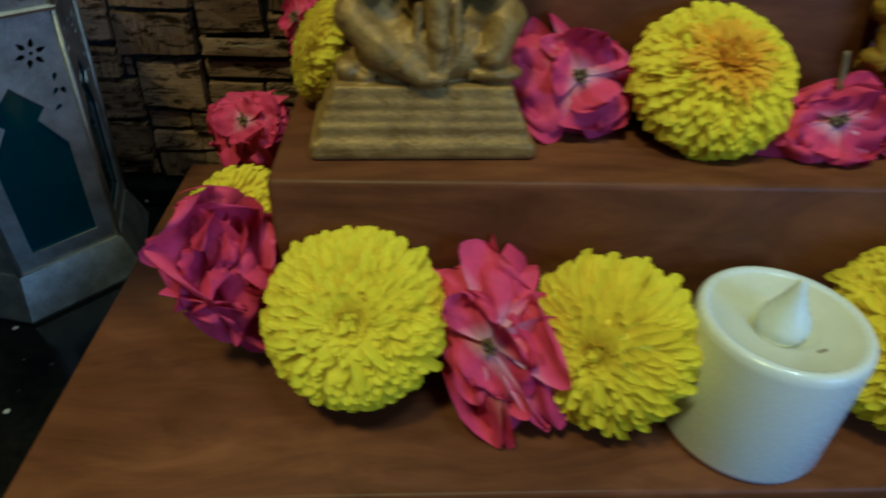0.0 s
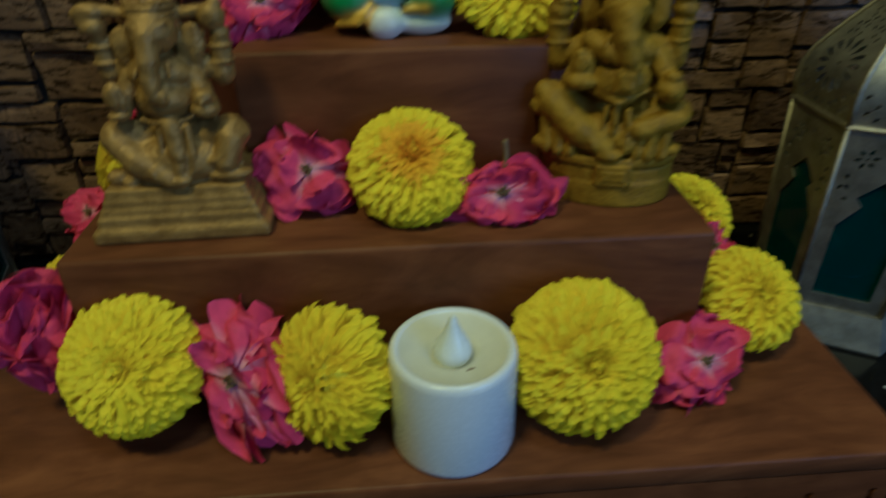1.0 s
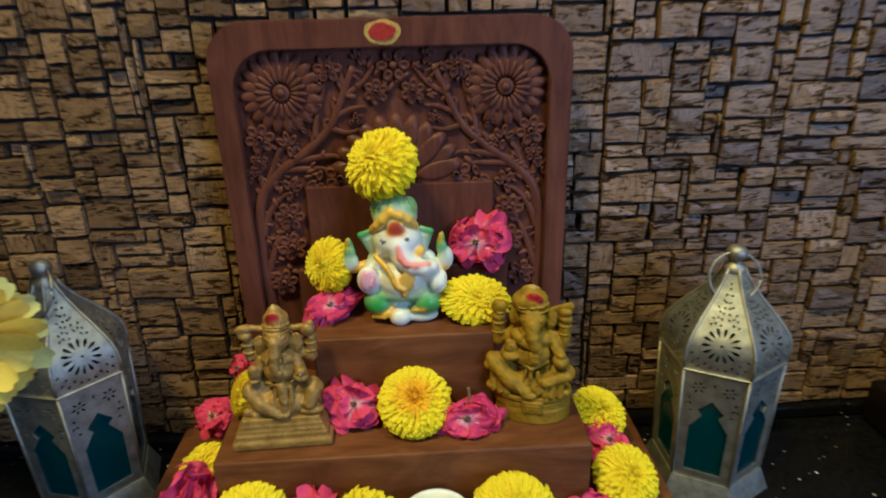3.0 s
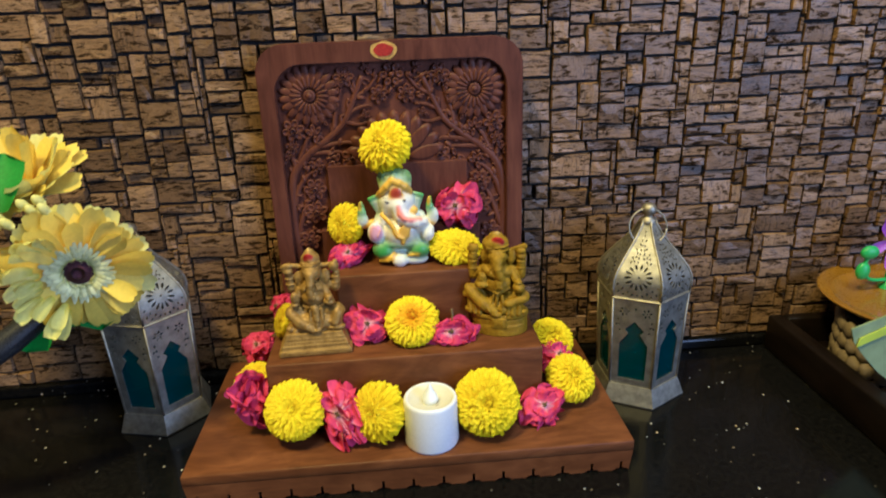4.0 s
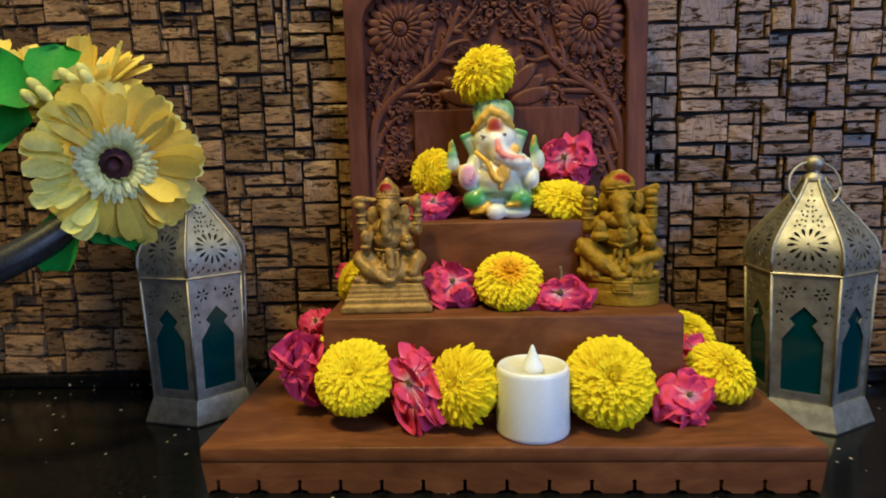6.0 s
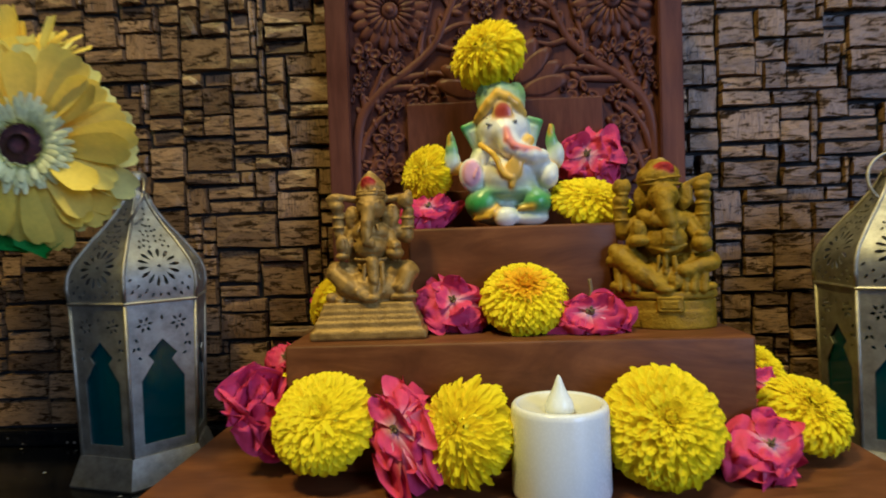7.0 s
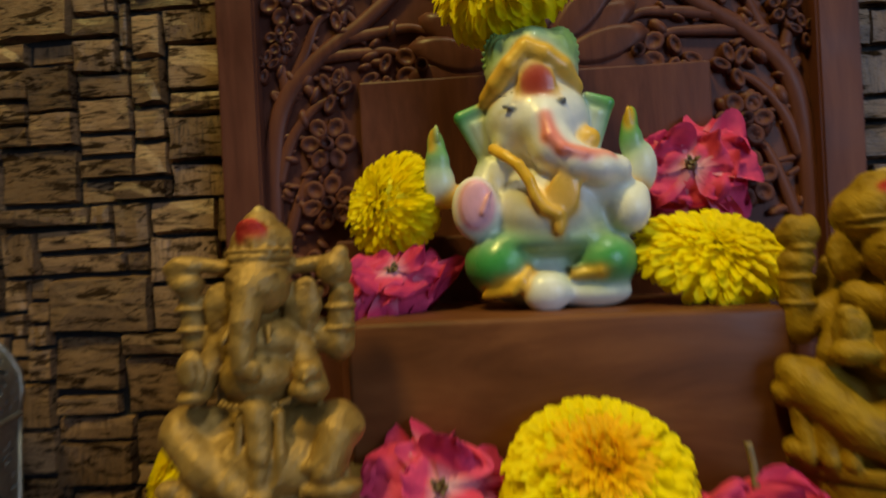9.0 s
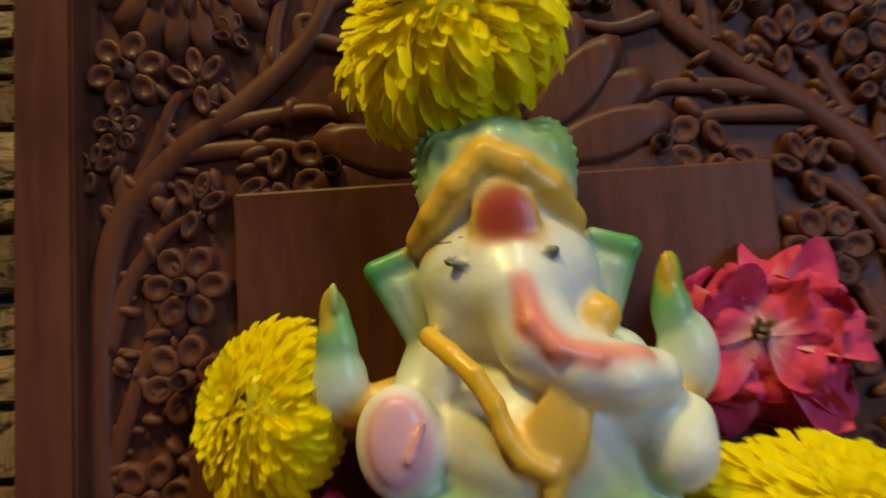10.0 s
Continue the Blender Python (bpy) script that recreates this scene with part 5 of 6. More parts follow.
def lantern_meshes():
    c30 = math.cos(radians(30))
    hb = LAN_Z1 - LAN_Z0

    def body_shape(x, z):
        r = (LAN_R0 + (LAN_R1 - LAN_R0) * (z / hb)) * c30
        return Vector((x, -r, LAN_Z0 + z))

    w0, w1 = LAN_R0 / 2 - 0.0006, LAN_R1 / 2 - 0.0006
    outer = [(-w0, 0), (w0, 0), (w1, hb), (-w1, hb)]
    win = [(-0.0104, 0.0065), (0.0104, 0.0065), (0.0108, 0.0385), (0.0046, 0.0478), (0.0074, 0.0512), (0.0, 0.0590), (-0.0074, 0.0512), (-0.0046, 0.0478), (-0.0108, 0.0385)]
    holes = [win]
    for s in (-1, 1):
        for i in range(6):
            a = i * math.pi / 3 + 0.2
            holes.append(drop(s * 0.0085 + 0.0031 * math.cos(a), 0.0668 + 0.0031 * math.sin(a), a + math.pi, 0.0028, 0.0016))
        holes.append(drop(s * 0.0085, 0.0668, 0, 0.0014, 0.0011))
        for x, z, a in ((0.0126, 0.0590, 1.2), (0.0116, 0.0548, 0.9), (0.0140, 0.0545, 1.9), (0.0110, 0.0500, 0.6)):
            holes.append(drop(s * x, z, a if s > 0 else math.pi - a, 0.0026, 0.0015))
    holes.append(drop(0, 0.0700, -1.57, 0.0026, 0.0015))
    body = to_mesh("side_panel", bent_panel(outer, holes, (), body_shape), METAL, False)

    lens = [0.0]
    for (r0, z0), (r1, z1) in zip(ROOF, ROOF[1:]):
        lens.append(lens[-1] + math.hypot((r1 - r0) * c30, z1 - z0))

    def roof_at(s):
        for i in range(len(ROOF) - 1):
            if s <= lens[i + 1] or i == len(ROOF) - 2:
                f = (s - lens[i]) / (lens[i + 1] - lens[i])
                p0, p1, p2, p3 = (ROOF[max(0, min(len(ROOF) - 1, i + k))] for k in (-1, 0, 1, 2))
                return tuple(0.5 * (2 * b + (c - a) * f + (2 * a - 5 * b + 4 * c - d) * f * f + (3 * b - a - 3 * c + d) * f ** 3) for a, b, c, d in zip(p0, p1, p2, p3))

    def roof_shape(x, s):
        r, z = roof_at(s)
        return Vector((x, -r * c30, LAN_Z1 + 0.0012 + z))

    left = [(-roof_at(s)[0] / 2 + 0.0005, s) for s in lens]
    outer = left + [(-x, s) for x, s in left[::-1]]
    holes = []
    for i in range(14):
        a = 2 * math.pi * i / 14 + 0.1
        holes.append(drop(0.0076 * math.cos(a), 0.0175 + 0.0076 * math.sin(a), a, 0.0058, 0.0019))
    holes.append(drop(0, 0.0175, 0, 0.0019, 0.0017))
    for s in (-1, 1):
        for z, x in ((0.0030, 0.0040), (0.0030, 0.0105), (0.0050, 0.0072), (0.0050, 0.0140), (0.0075, 0.0112), (0.0105, 0.0150), (0.0150, 0.0158), (0.0200, 0.0152), (0.0245, 0.0130)):
            holes.append(drop(s * x, z, 2.2 if s > 0 else 0.9, 0.0024, 0.0014))
        for row in range(6):
            z, half = 0.0290 + 0.0034 * row, 0.0098 - 0.00135 * row
            for k in range(4):
                x = half * (0.22 + 0.26 * k)
                if half - x > 0.0012 and x > 0.0009:
                    holes.append(drop(s * x, z + (0.0008 if k % 2 else 0), 1.1 + 0.9 * ((k + row) % 2), 0.0021, 0.0013))
    for x, z in ((0, 0.0030), (0, 0.0505), (0, 0.0535)):
        holes.append(drop(x, z, 1.57, 0.0019, 0.0012))
    # keep only perforations clear of one another and of the sheet's edges
    kept = []
    for h in holes:
        inside = all(0.0008 < z < lens[-1] - 0.001 and abs(x) < roof_at(z)[0] / 2 - 0.0012 for x, z in h)
        if inside and all(min(math.hypot(p[0] - q[0], p[1] - q[1]) for p in h for q in g) > 0.0005 for g in kept):
            kept.append(h)
    holes = kept
    cuts = [lens[-1] * i / 40 for i in range(1, 40)]
    roof = to_mesh("roof_panel", bent_panel(outer, holes, cuts, roof_shape), METAL, False)
    round_over(roof)

    pane = box_bm(-0.0128, 0.0128, -0.0005, 0.0005, 0.004, 0.0615)
    for v in pane.verts:
        v.co = body_shape(v.co.x, v.co.z) + Vector((0, 0.0016 + v.co.y, 0))
    glass = to_mesh("glass_pane", pane, GLASS, False)
    r0, r1 = LAN_R0 + 0.0002, LAN_R1 + 0.0002
    cs = [Vector((math.sin(radians(30)) * r0, -c30 * r0, LAN_Z0)), Vector((math.sin(radians(30)) * r1, -c30 * r1, LAN_Z1))]
    strip = to_mesh("corner_strip", tube_bm(cs, 0.0009, 6), METAL_EDGE)
    ribs = [Vector((0.5 * (r + 0.0003), -c30 * (r + 0.0003), LAN_Z1 + 0.0012 + z)) for r, z in ROOF]
    rib = to_mesh("roof_rib", tube_bm(ribs, 0.0010, 6), METAL_EDGE)
    return body, roof, glass, strip, rib


def lantern(m, label, ring_tilt):
    th = thing("lantern", m, label, "lantern", "lanterns beside the altar")
    body, roof, glass, strip, rib = LANTERN_MESHES
    prof = [(0.0, 0.0012), (LAN_RB - 0.0012, 0.0012), (LAN_RB, 0.0), (LAN_RB + 0.0004, 0.0012), (LAN_RB - 0.0006, 0.0034), (LAN_R0 + 0.0028, LAN_Z0 - 0.0030), (LAN_R0 + 0.0012, LAN_Z0 + 0.0006), (0.0, LAN_Z0 + 0.0008)]
    base = hexring_bm(prof)
    part("base", base, METAL, th, "flared hexagonal metal foot", False)
    for i in range(6):
        rot = Matrix.Rotation(radians(60 * i), 4, "Z")
        p = part("side_panel", body, None, th, "", m=rot)
        part("glass_pane", glass, None, p, "teal glass")
        part("corner_strip", strip, None, th, "", m=rot)
        part("roof_panel", roof, None, th, "", m=rot)
        part("roof_rib", rib, None, th, "", m=rot)
    band = hexring_bm([(LAN_R1 - 0.002, LAN_Z1 - 0.0002), (LAN_R1 + 0.0012, LAN_Z1 - 0.0002), (LAN_R1 + 0.0016, LAN_Z1 + 0.0006), (LAN_R1 + 0.0010, LAN_Z1 + 0.0013), (LAN_R1 - 0.002, LAN_Z1 + 0.0013)])
    part("seam_band", band, METAL_EDGE, th, "", False)
    z = LAN_Z1 + 0.0012 + ROOF[-1][1]
    part("knob", lathe_bm([(0.0062, z - 0.003), (0.0064, z), (0.0036, z + 0.0016), (0.0030, z + 0.0030), (0.0050, z + 0.0046), (0.0060, z + 0.0076), (0.0050, z + 0.0104), (0.0028, z + 0.0120), (0, z + 0.0124)], 20), METAL_EDGE, th, "turned brass knob")
    ring = [(0.0142 * math.cos(a), 0.0142 * math.sin(a), 0) for a in [2 * math.pi * i / 36 for i in range(37)]]
    part("ring_handle", tube_bm(ring, 0.0008, 6), METAL_EDGE, th, "thin wire ring", m=Matrix.Translation((0.001, -0.006, z - 0.005)) @ Euler([radians(a) for a in ring_tilt]).to_matrix().to_4x4())
    dish = lathe_bm([(0, 0.0215), (0.012, 0.0215), (0.015, 0.030), (0.0155, 0.036), (0.0145, 0.036), (0.011, 0.024), (0, 0.0235)], 20)
    part("inner_dish", dish, GLASS, th, "glass tealight dish")
    return th


LANTERN_MESHES = lantern_meshes()
lantern(pose(0.1925, 0.1035, 0.0002, 0, 0, -29.5), "antique silver hexagonal lantern, pierced dome, teal glass, on the counter", (74, 6, 20))
lantern(pose(-0.2010, 0.1170, 0.0002, 0, 0, -13.5) @ Matrix.Diagonal((1, 1, 1.02, 1)), "antique silver hexagonal lantern with teal glass, partly behind yellow flowers", (66, -16, -20))


# ---- artificial gerbera bouquet ----
def blade(L, W, root, cup, droop, tip=0.35, notch=0.0, rows=7):
    """One spatulate fabric petal along +x from root, cupped towards +z."""
    verts, faces, along = [], [], []
    for i in range(rows):
        u = i / (rows - 1)
        w = W * (0.42 + 0.58 * math.sin(min(1, u * 1.25) * math.pi / 2))
        if u > 0.8:
            w *= 1 - (1 - tip) * ((u - 0.8) / 0.2) ** 2
        for j in range(5):
            v = j / 2 - 1
            x = root + L * u * (1 - 0.05 * v * v) - (notch * L if (u > 0.99 and j == 2) else 0)
            verts.append((x, v * w / 2, cup * W * (v * v) * 0.5 + droop * L * u * u + 0.0006 * math.cos(v * 9.4)))
            along.append(u)
    for i in range(rows - 1):
        for j in range(4):
            o = i * 5 + j
            faces.append((o, o + 1, o + 6, o + 5))
    return verts, faces, along


def blade_mesh(name, material, *a, **k):
    v, f, al = blade(*a, **k)
    me = bpy.data.meshes.new(name)
    me.from_pydata(v, [], f)
    me.materials.append(material)
    me.shade_smooth()
    set_along(me, al)
    return me


def gerbera(parent, place, axis, R, seed, spin=0.0, curled=0, cup=0.0):
    rng = random.Random(seed)
    m = Matrix.Translation(place) @ turned(axis, spin)
    s = R / 0.0425
    prof = [(0, 0.0045), (0.004, 0.0050), (0.0075, 0.0040), (0.0082, 0.0022), (0.0078, -0.002), (0.004, -0.005), (0, -0.006)]
    bloom = part("bloom", lathe_bm([(r * s, z * s) for r, z in prof], 24), PURPLE, parent, "pale yellow fabric gerbera with a purple eye", m=m)
    stubs = []
    for i in range(150):
        a, r = i * 2.39996, s * (0.0066 + 0.0022 * (i % 5) / 4)
        d, t = Vector((math.cos(a), math.sin(a), 0)), Vector((-math.sin(a), math.cos(a), 0))
        z0 = 0.003 * s
        stubs.append([((d * r - t * 0.0003, d * r, d * r + t * 0.0003), 0.0) if q == 0 else ((d * (r + q * 0.0012 * s) - t * 0.0003 + Vector((0, 0, z0 + q * 0.0026 * s)), d * (r + q * 0.0012 * s) + Vector((0, 0, z0 + q * 0.0028 * s)), d * (r + q * 0.0012 * s) + t * 0.0003 + Vector((0, 0, z0 + q * 0.0026 * s))), 1.0) for q in (0, 1)])
    part("stamen_ring", strip_mesh("stamen_ring", stubs, FRINGE), None, bloom, "pale stubby stamens")
    fr = []
    for ring, (n, r0, ln, up) in enumerate(((34, 0.0082, 0.0065, 0.75), (40, 0.0086, 0.0090, 0.38), (44, 0.0088, 0.0108, 0.20))):
        for i in range(n):
            a = 2 * math.pi * (i + 0.5 * ring) / n + rng.gauss(0, 0.05)
            d, t = Vector((math.cos(a), math.sin(a), 0)), Vector((-math.sin(a), math.cos(a), 0))
            l = ln * rng.uniform(0.85, 1.15)
            rows = []
            for u, w in ((0, 0.0009), (0.4, 0.0013), (0.8, 0.0013), (1.0, 0.0006)):
                c = (d * (r0 + l * u) + Vector((0, 0, 0.0035 + l * up * u * (1.2 - 0.5 * u)))) * s
                rows.append(((c - t * w * s, c + Vector((0, 0, 0.0004)), c + t * w * s), u))
            fr.append(rows)
    part("fringe", strip_mesh("fringe", fr, FRINGE), None, bloom, "pale green fringe of small florets")
    kinds = [blade_mesh("petal", GERBERA, 0.0285 * s, 0.0132 * s, 0.0130 * s, c, d, 0.66, 0.05) for c, d in ((0.18, -0.12), (0.34, 0.06), (0.10, -0.30), (0.45, 0.16))]
    for layer, (n, tilt) in enumerate(((24, -7), (22, 8))):
        for i in range(n):
            a = 360 * (i + 0.5 * layer) / n + rng.gauss(0, 2.5)
            mm = Matrix.Rotation(radians(a), 4, "Z") @ Matrix.Rotation(radians(-tilt - cup + rng.gauss(0, 8)), 4, "Y") @ Matrix.Translation((0, 0, -0.0015 * layer)) @ Matrix.Scale(rng.uniform(0.86, 1.08), 4) @ Matrix.Rotation(radians(rng.gauss(0, 16)), 4, "X")
            part("petal", kinds[rng.randrange(4)], None, bloom, m=mm)
    # a back row of pale green-tipped petals
    back = [blade_mesh("petal", GERBERA_TIP, 0.0310 * s, 0.0128 * s, 0.0130 * s, c, d, 0.70, 0.05) for c, d in ((0.25, -0.1), (0.40, 0.12))]
    for i in range(20):
        a = 360 * (i + 0.25) / 20 + rng.gauss(0, 3)
        mm = Matrix.Rotation(radians(a), 4, "Z") @ Matrix.Rotation(radians(10 - cup + rng.gauss(0, 5)), 4, "Y") @ Matrix.Translation((0, 0, -0.003)) @ Matrix.Scale(rng.uniform(0.88, 1.04), 4)
        part("petal", back[i % 2], None, bloom, "pale green-tipped petal", m=mm)
    # short rounded petals curling forward on one side
    short = [blade_mesh("short_petal", GERBERA_TIP, 0.0155 * s, 0.0085 * s, 0.0225 * s, 0.9, k, 0.7) for k in (0.55, 0.8)]
    for i in range(curled):
        a = 130 + 130 * i / max(1, curled - 1) + rng.gauss(0, 4)
        mm = Matrix.Rotation(radians(a - spin), 4, "Z") @ Matrix.Rotation(radians(-14 + rng.gauss(0, 6)), 4, "Y") @ Matrix.Scale(rng.uniform(0.9, 1.15), 4)
        part("short_petal", short[i % 2], None, bloom, "pale green-tipped curled petal", m=mm)
    return bloom


def bouquet():
    th = thing("flower_bouquet", pose(-0.40, 0.02, 0), "pale yellow fabric gerberas with green leaves in a dark vase", "flowers")
    o = Vector((0.40, -0.02, 0))
    vase = lathe_bm([(0, 0.0), (0.030, 0.0), (0.034, 0.004), (0.042, 0.03), (0.040, 0.07), (0.026, 0.10), (0.022, 0.112), (0.025, 0.118), (0.022, 0.117), (0.019, 0.110), (0.02, 0.1)], 28)
    part("vase", vase, DARK_TUBE, th, "dark grey metal vase")
    gerbera(th, o + Vector((-0.1925, 0.0210, 0.1655)), (0.26, -0.95, -0.06), 0.0418, 3, 8, 15)
    gerbera(th, o + Vector((-0.2440, 0.080, 0.196)), (-0.10, -0.42, 0.90), 0.0470, 4, 30, 0, 42.0)
    gerbera(th, o + Vector((-0.292, 0.070, 0.216)), (-0.2, -0.5, 0.85), 0.0380, 5, 50)
    thick = spline([o + Vector(p) for p in ((-0.394, 0.02, 0.09), (-0.345, 0.006, 0.098), (-0.29, 0.0, 0.104), (-0.250, 0.016, 0.118), (-0.216, 0.038, 0.144), (-0.196, 0.034, 0.166))], 6)
    n = len(thick)
    part("stem", tube_bm(thick, [0.0085 if i < n * 0.75 else 0.0085 - 0.0055 * (i - n * 0.75) / (n * 0.25) for i in range(n)], 12), DARK_TUBE, th, "thick dark grey wrapped stem")
    for end in ((-0.247, 0.080, 0.206), (-0.292, 0.075, 0.210)):
        part("stem", tube_bm(spline([o + Vector(p) for p in ((-0.395, 0.02, 0.105), (-0.34, 0.04, 0.16), end)], 6), 0.0022, 8), LEAF, th)
    # leaves
    leaf = blade_mesh("leaf", LEAF, 0.050, 0.034, 0.0, 0.35, -0.15, 0.15)
    for p, ax, spin, sc in (((-0.232, 0.020, 0.196), (0.1, -0.9, 0.4), 150, 0.85), ((-0.240, 0.030, 0.190), (0.0, -0.9, 0.35), 205, 0.9), ((-0.236, 0.034, 0.200), (0.2, -0.8, 0.5), 100, 0.8),
                            ((-0.222, 0.030, 0.142), (0.2, -0.95, 0.1), 250, 0.75), ((-0.252, 0.045, 0.212), (0.1, -0.8, 0.5), 170, 0.9), ((-0.195, 0.030, 0.150), (0.1, -0.95, 0.1), 280, 0.6), ((-0.215, 0.032, 0.150), (0.1, -0.95, 0.1), 300, 0.6)):
        part("leaf", leaf, None, th, m=Matrix.Translation(o + Vector(p)) @ turned(ax, spin) @ Matrix.Scale(sc, 4))
    # small pale buds
    bud = to_mesh("bud", lathe_bm([(0, -0.006), (0.0025, -0.0045), (0.0040, 0), (0.0036, 0.004), (0.0018, 0.0066), (0, 0.0074)], 10), GERBERA_TIP)
    bud.attributes.new("along", "FLOAT", "POINT").data.foreach_set("value", [0.6] * len(bud.vertices))
    for p in ((-0.203, 0.018, 0.210), (-0.199, 0.014, 0.206), (-0.207, 0.016, 0.205), (-0.212, 0.018, 0.208), (-0.224, 0.012, 0.203), (-0.220, 0.012, 0.199), (-0.229, 0.014, 0.198)):
        part("bud", bud, None, th, m=Matrix.Translation(o + Vector(p)) @ turned((p[0] * 8 + 1.2, -0.5, 0.7 + p[2]), 0) @ Matrix.Scale(0.72, 4))
    return th


bouquet()


# ---- tray and clay dish at the end of the counter ----
def tray():
    th = thing("wooden_tray", pose(0.45, 0.0, 0), "dark brown wooden tray with a raised rim, on black granite", "tray")
    part("tray_floor", box_bm(-0.103, 0.20, -0.20, 0.138, 0.0004, 0.008, 0.001), WOOD_DARK, th)
    part("rim", box_bm(-0.117, -0.1032, -0.22, 0.149, 0.0002, 0.033, 0.002), WOOD_DARK, th)
    part("rim", box_bm(-0.1030, 0.22, 0.1385, 0.149, 0.0002, 0.033, 0.002), WOOD_DARK, th)
    part("rim", box_bm(-0.1030, 0.22, -0.22, -0.2065, 0.0002, 0.033, 0.002), WOOD_DARK, th)


def planter():
    th = thing("pebble_planter", pose(0.412, 0.072, 0.0082), "round planter faced with rows of tan pebbles, standing in the tray", "planter")
    part("pot", lathe_bm([(0, 0), (0.050, 0), (0.053, 0.01), (0.053, 0.052), (0.050, 0.052), (0.048, 0.040), (0, 0.040)], 32), GROUT, th)
    bm = bmesh.new()
    bmesh.ops.create_icosphere(bm, subdivisions=2, radius=1.0)
    for v in bm.verts:
        v.co *= 1 + 0.14 * noise.noise(v.co * 1.7)
    pebble = to_mesh("pebble", bm, PEBBLE)
    rng = random.Random(4)
    for row in range(4):
        for i in range(30):
            a = 2 * math.pi * (i + 0.5 * (row % 2)) / 30
            m = Matrix.Translation((0.0555 * math.cos(a), 0.0555 * math.sin(a), 0.0075 + row * 0.0125)) @ Matrix.Rotation(a, 4, "Z") @ Matrix.Rotation(rng.uniform(0, 6), 4, "X") @ Matrix.Diagonal((0.0045, 0.0066, 0.0064, 1))
            part("pebble", pebble, None, th, m=m)


def clay_dish():
    th = thing("clay_dish", pose(0.420, 0.090, 0.0605), "round amber glazed clay dish lying on the pebble planter", "dish")
    part("dish", lathe_bm([(0, 0.0), (0.045, 0.0), (0.060, 0.004), (0.0715, 0.011), (0.0725, 0.0125), (0.0705, 0.0130), (0.0630, 0.0085), (0.0620, 0.0095), (0.0605, 0.0085), (0.052, 0.0075), (0, 0.007)], 56), AMBER, th)


def ornament():
    th = thing("plastic_ornament", pose(0.415, 0.118, 0.0682), "small green and violet plastic flower ornament on the clay dish", "ornament")
    part("foot", lathe_bm([(0, 0), (0.006, 0), (0.0065, 0.002), (0.003, 0.004), (0.0018, 0.042), (0, 0.042)], 12), GREEN_TOY, th)
    part("twig", tube_bm(spline([(0, 0.0, 0.008), (-0.018, -0.003, 0.010), (-0.028, -0.004, 0.019), (-0.025, -0.004, 0.034)], 5), 0.0016, 8), GREEN_TOY, th)
    bm = bmesh.new()
    bmesh.ops.create_icosphere(bm, subdivisions=2, radius=1.0)
    ball_mesh = to_mesh("leaf_bud", bm, GREEN_TOY)
    for x, z, rx, rz in ((-0.028, 0.019, 0.0062, 0.0080), (-0.025, 0.0355, 0.0080, 0.0062), (0.004, 0.028, 0.006, 0.008)):
        part("leaf_bud", ball_mesh, None, th, m=Matrix.Translation((x, -0.004, z)) @ Matrix.Diagonal((rx, 0.0042, rz, 1)))
    for i in range(5):
        pm = blade_mesh("violet_petal", VIOLET_TOY, 0.026, 0.012, 0.001, 0.4, 0.2)
        part("violet_petal", pm, None, th, m=Matrix.Translation((-0.002, 0.002, 0.042)) @ Matrix.Rotation(radians(-72 * i + 20), 4, "Y") @ Matrix.Rotation(radians(90), 4, "X"))


def striped_leaf():
    th = thing("striped_leaf", pose(0.40, 0.03, 0.0084), "pale green ornamental leaf with a lime stripe in the tray", "leaf")
    edge = [(-0.082, 0.073), (-0.078, 0.062), (-0.070, 0.052), (-0.055, 0.036), (-0.025, 0.012), (0.0, 0.0), (0.012, 0.016), (0.016, 0.05), (0.010, 0.082), (-0.015, 0.092), (-0.052, 0.084)]
    part("blade", thicken(outline_bm(edge), 0.0012), CARD_GREEN, th, "", False)
    stripe = thicken(outline_bm([(-0.076, 0.0585), (-0.075, 0.0655), (-0.03, 0.086), (0.008, 0.0795), (0.006, 0.074), (-0.03, 0.0785)]), 0.0008)
    bmesh.ops.translate(stripe, verts=stripe.verts, vec=(0, -0.0012, 0))
    part("stripe", stripe, LIME, th, "bright lime stripe", False)


tray()
planter()
clay_dish()
ornament()
striped_leaf()


# ---- stones of the wall ----
def stone_plan(x0, x1, z0, z1, unit, seed):
    """Packs blocks of uneven sizes onto a grid without gaps."""
    rng = random.Random(seed)
    nx, nz = int((x1 - x0) / unit), int((z1 - z0) / unit)
    taken = np.zeros((nx, nz), bool)
    out = []
    for j in range(nz):
        for i in range(nx):
            if taken[i, j]:
                continue
            w, h = rng.choice((3, 4, 5, 6, 6, 7, 7, 8, 9)), rng.choice((2, 2, 2, 3, 3, 4, 4, 5))
            ww = 1
            while ww < w and i + ww < nx and not taken[i + ww, j]:
                ww += 1
            hh = 1
            while hh < h and j + hh < nz and not taken[i:i + ww, j + hh].any():
                hh += 1
            taken[i:i + ww, j:j + hh] = True
            out.append((x0 + (i + ww / 2) * unit, z0 + (j + hh / 2) * unit, ww * unit, hh * unit))
    return out


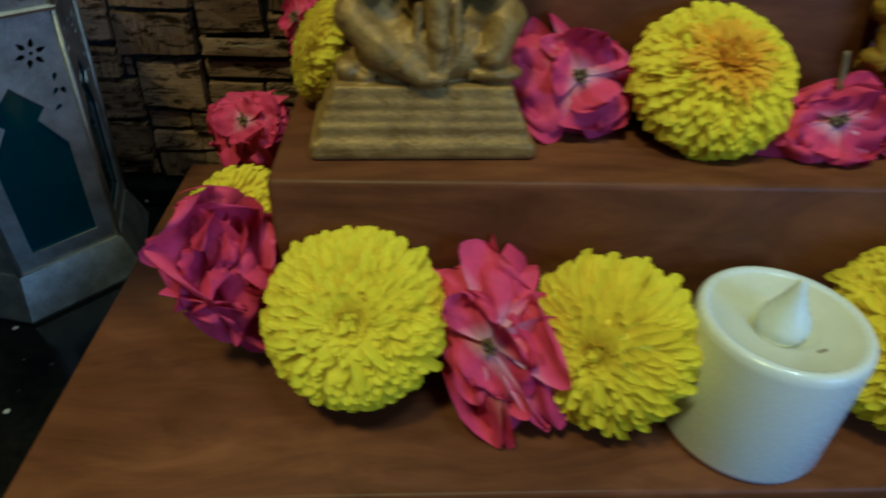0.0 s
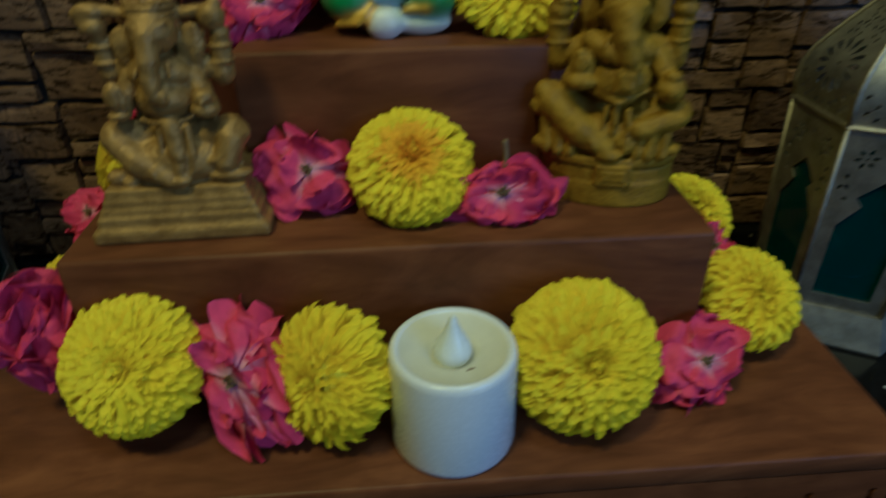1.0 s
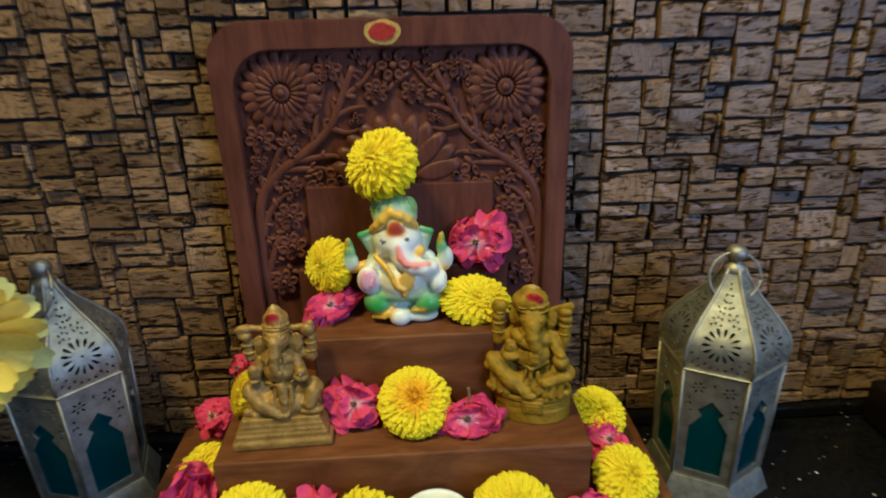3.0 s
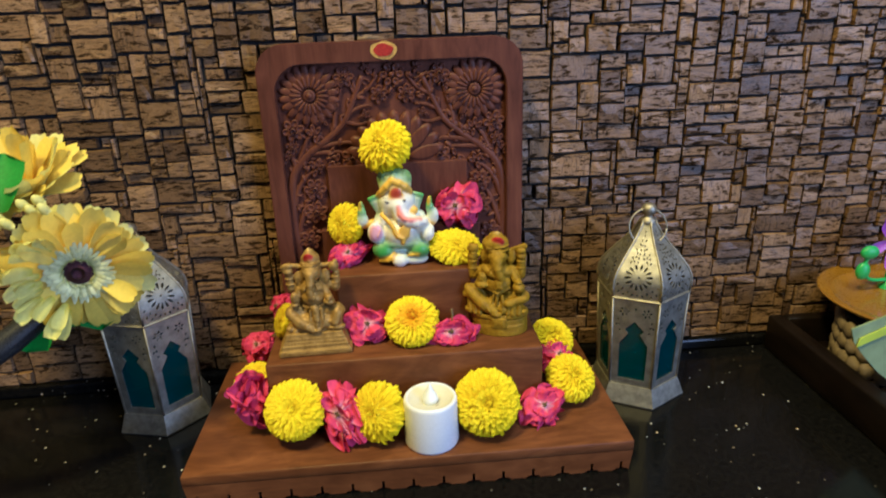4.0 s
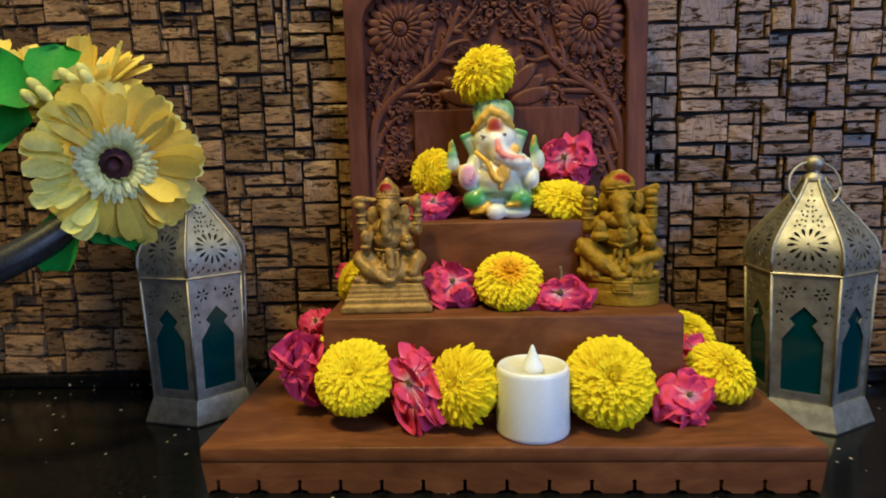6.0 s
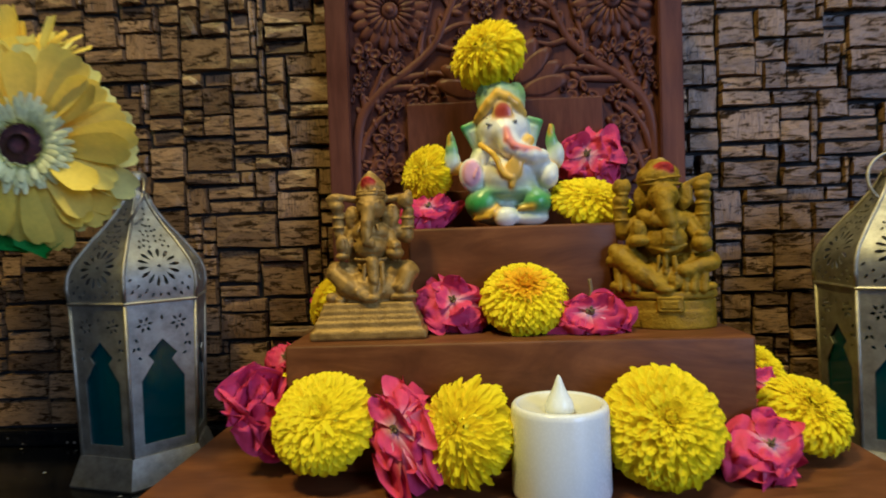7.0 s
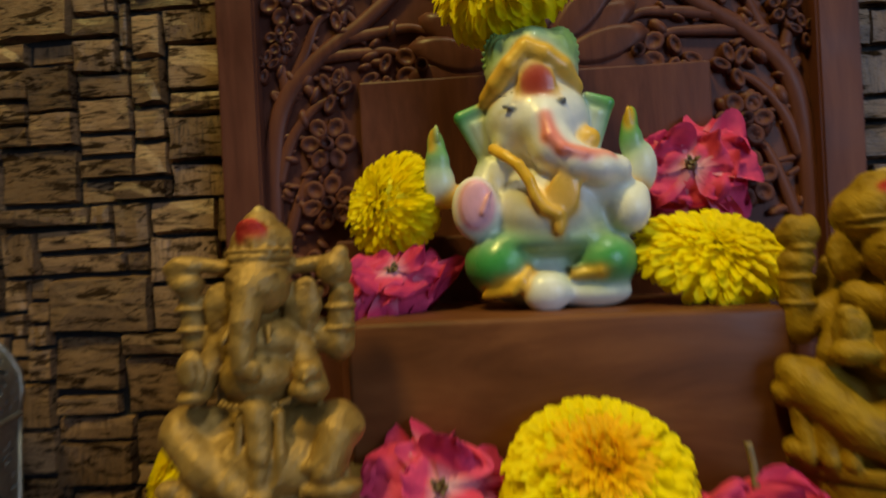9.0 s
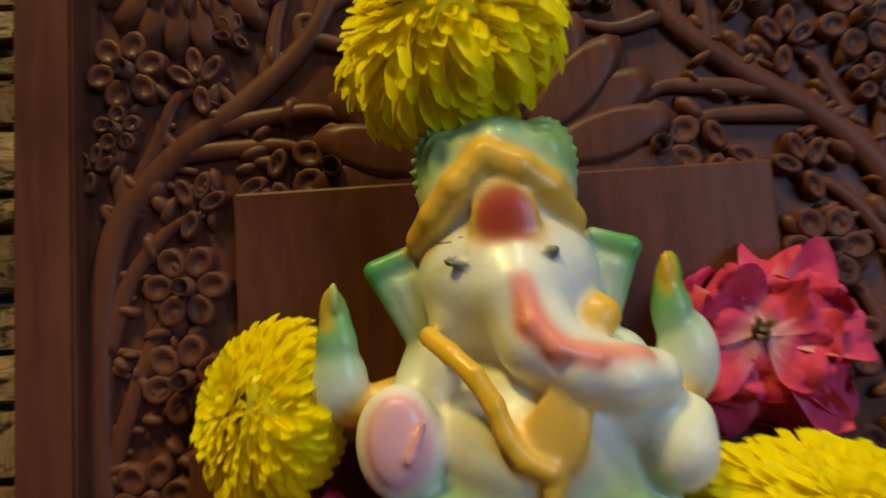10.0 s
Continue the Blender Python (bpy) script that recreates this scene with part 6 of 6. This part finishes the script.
def stone_shape(rng):
    """One rough-faced block, one unit wide and high, standing out towards -y."""
    rim, face = [], []
    for u, v in ((-1, -1), (-0.35, -1), (0.4, -1), (1, -1), (1, 0), (1, 1), (0.3, 1), (-0.4, 1), (-1, 1), (-1, 0)):
        j = lambda s: rng.uniform(-s, s)
        rim.append((0.492 * u + j(0.014), 0.5, 0.49 * v + j(0.025)))
        face.append((0.476 * u + j(0.022), -0.5 + j(0.07), 0.455 * v + j(0.035)))
    n = len(rim)
    mid = [(0.2 * u + rng.uniform(-0.05, 0.05), -0.52 + rng.uniform(-0.06, 0.06), 0.12 * v) for u, v in ((-1, 0), (1, 0))]
    verts = rim + face + mid
    faces = [(i, (i + 1) % n, n + (i + 1) % n, n + i) for i in range(n)]
    a, b = 2 * n, 2 * n + 1
    f = lambda i: n + i % n
    faces += [(f(9), f(0), a), (f(0), f(1), a), (f(1), f(2), b, a), (f(2), f(3), b), (f(3), f(4), b), (f(4), f(5), b), (f(5), f(6), b), (f(6), f(7), a, b), (f(7), f(8), a), (f(8), f(9), a)]
    return verts, [q[::-1] for q in faces]


def build_stones():
    rng = random.Random(21)
    shapes = [stone_shape(rng) for _ in range(16)]
    meshes = []
    for vs, fs in shapes:
        me = bpy.data.meshes.new("stone")
        me.from_pydata(vs, [], fs)
        me.materials.append(STONE)
        meshes.append(me)
    plan = stone_plan(-0.66, 0.72, 0.0115, 0.72, 0.0043, 8)
    plan.sort(key=lambda s: abs(s[0]) * 0.8 + abs(s[1] - 0.17) + (1 if abs(s[0] - BX) < 0.08 and s[1] < 0.27 else 0))
    verts, faces = [], []
    for k, (x, z, w, h) in enumerate(plan):
        i = rng.randrange(16)
        d = rng.choice((rng.uniform(0.0035, 0.0060), rng.uniform(0.0055, 0.0085), rng.uniform(0.0070, 0.0100)))
        g = rng.choice((0.0008, 0.0012, 0.0018, 0.0026))
        if h < 0.009 and w < 0.022 and rng.random() < 0.45:
            d = 0.0012
        m = Matrix.Translation((x, WALL_Y - 0.001, z)) @ Matrix.Rotation(rng.gauss(0, 0.014), 4, "Y") @ Matrix.Rotation(rng.gauss(0, 0.045), 4, "X") @ Matrix.Rotation(rng.gauss(0, 0.035), 4, "Z") @ Matrix.Diagonal((w - g, d, h - rng.choice((0.0008, 0.0014, 0.0020)), 1))
        if k < 300:
            part("stone", meshes[i], None, wall_back, m=m)
        else:
            b = len(verts)
            verts += [tuple(m @ Vector(v)) for v in shapes[i][0]]
            faces += [tuple(b + q for q in f) for f in shapes[i][1]]
    me = bpy.data.meshes.new("stones")
    me.from_pydata(verts, [], faces)
    me.materials.append(STONE)
    tagged(part("stones", me, None, wall_back), "rows of rough brown wall stones", kind="stuff")


build_stones()
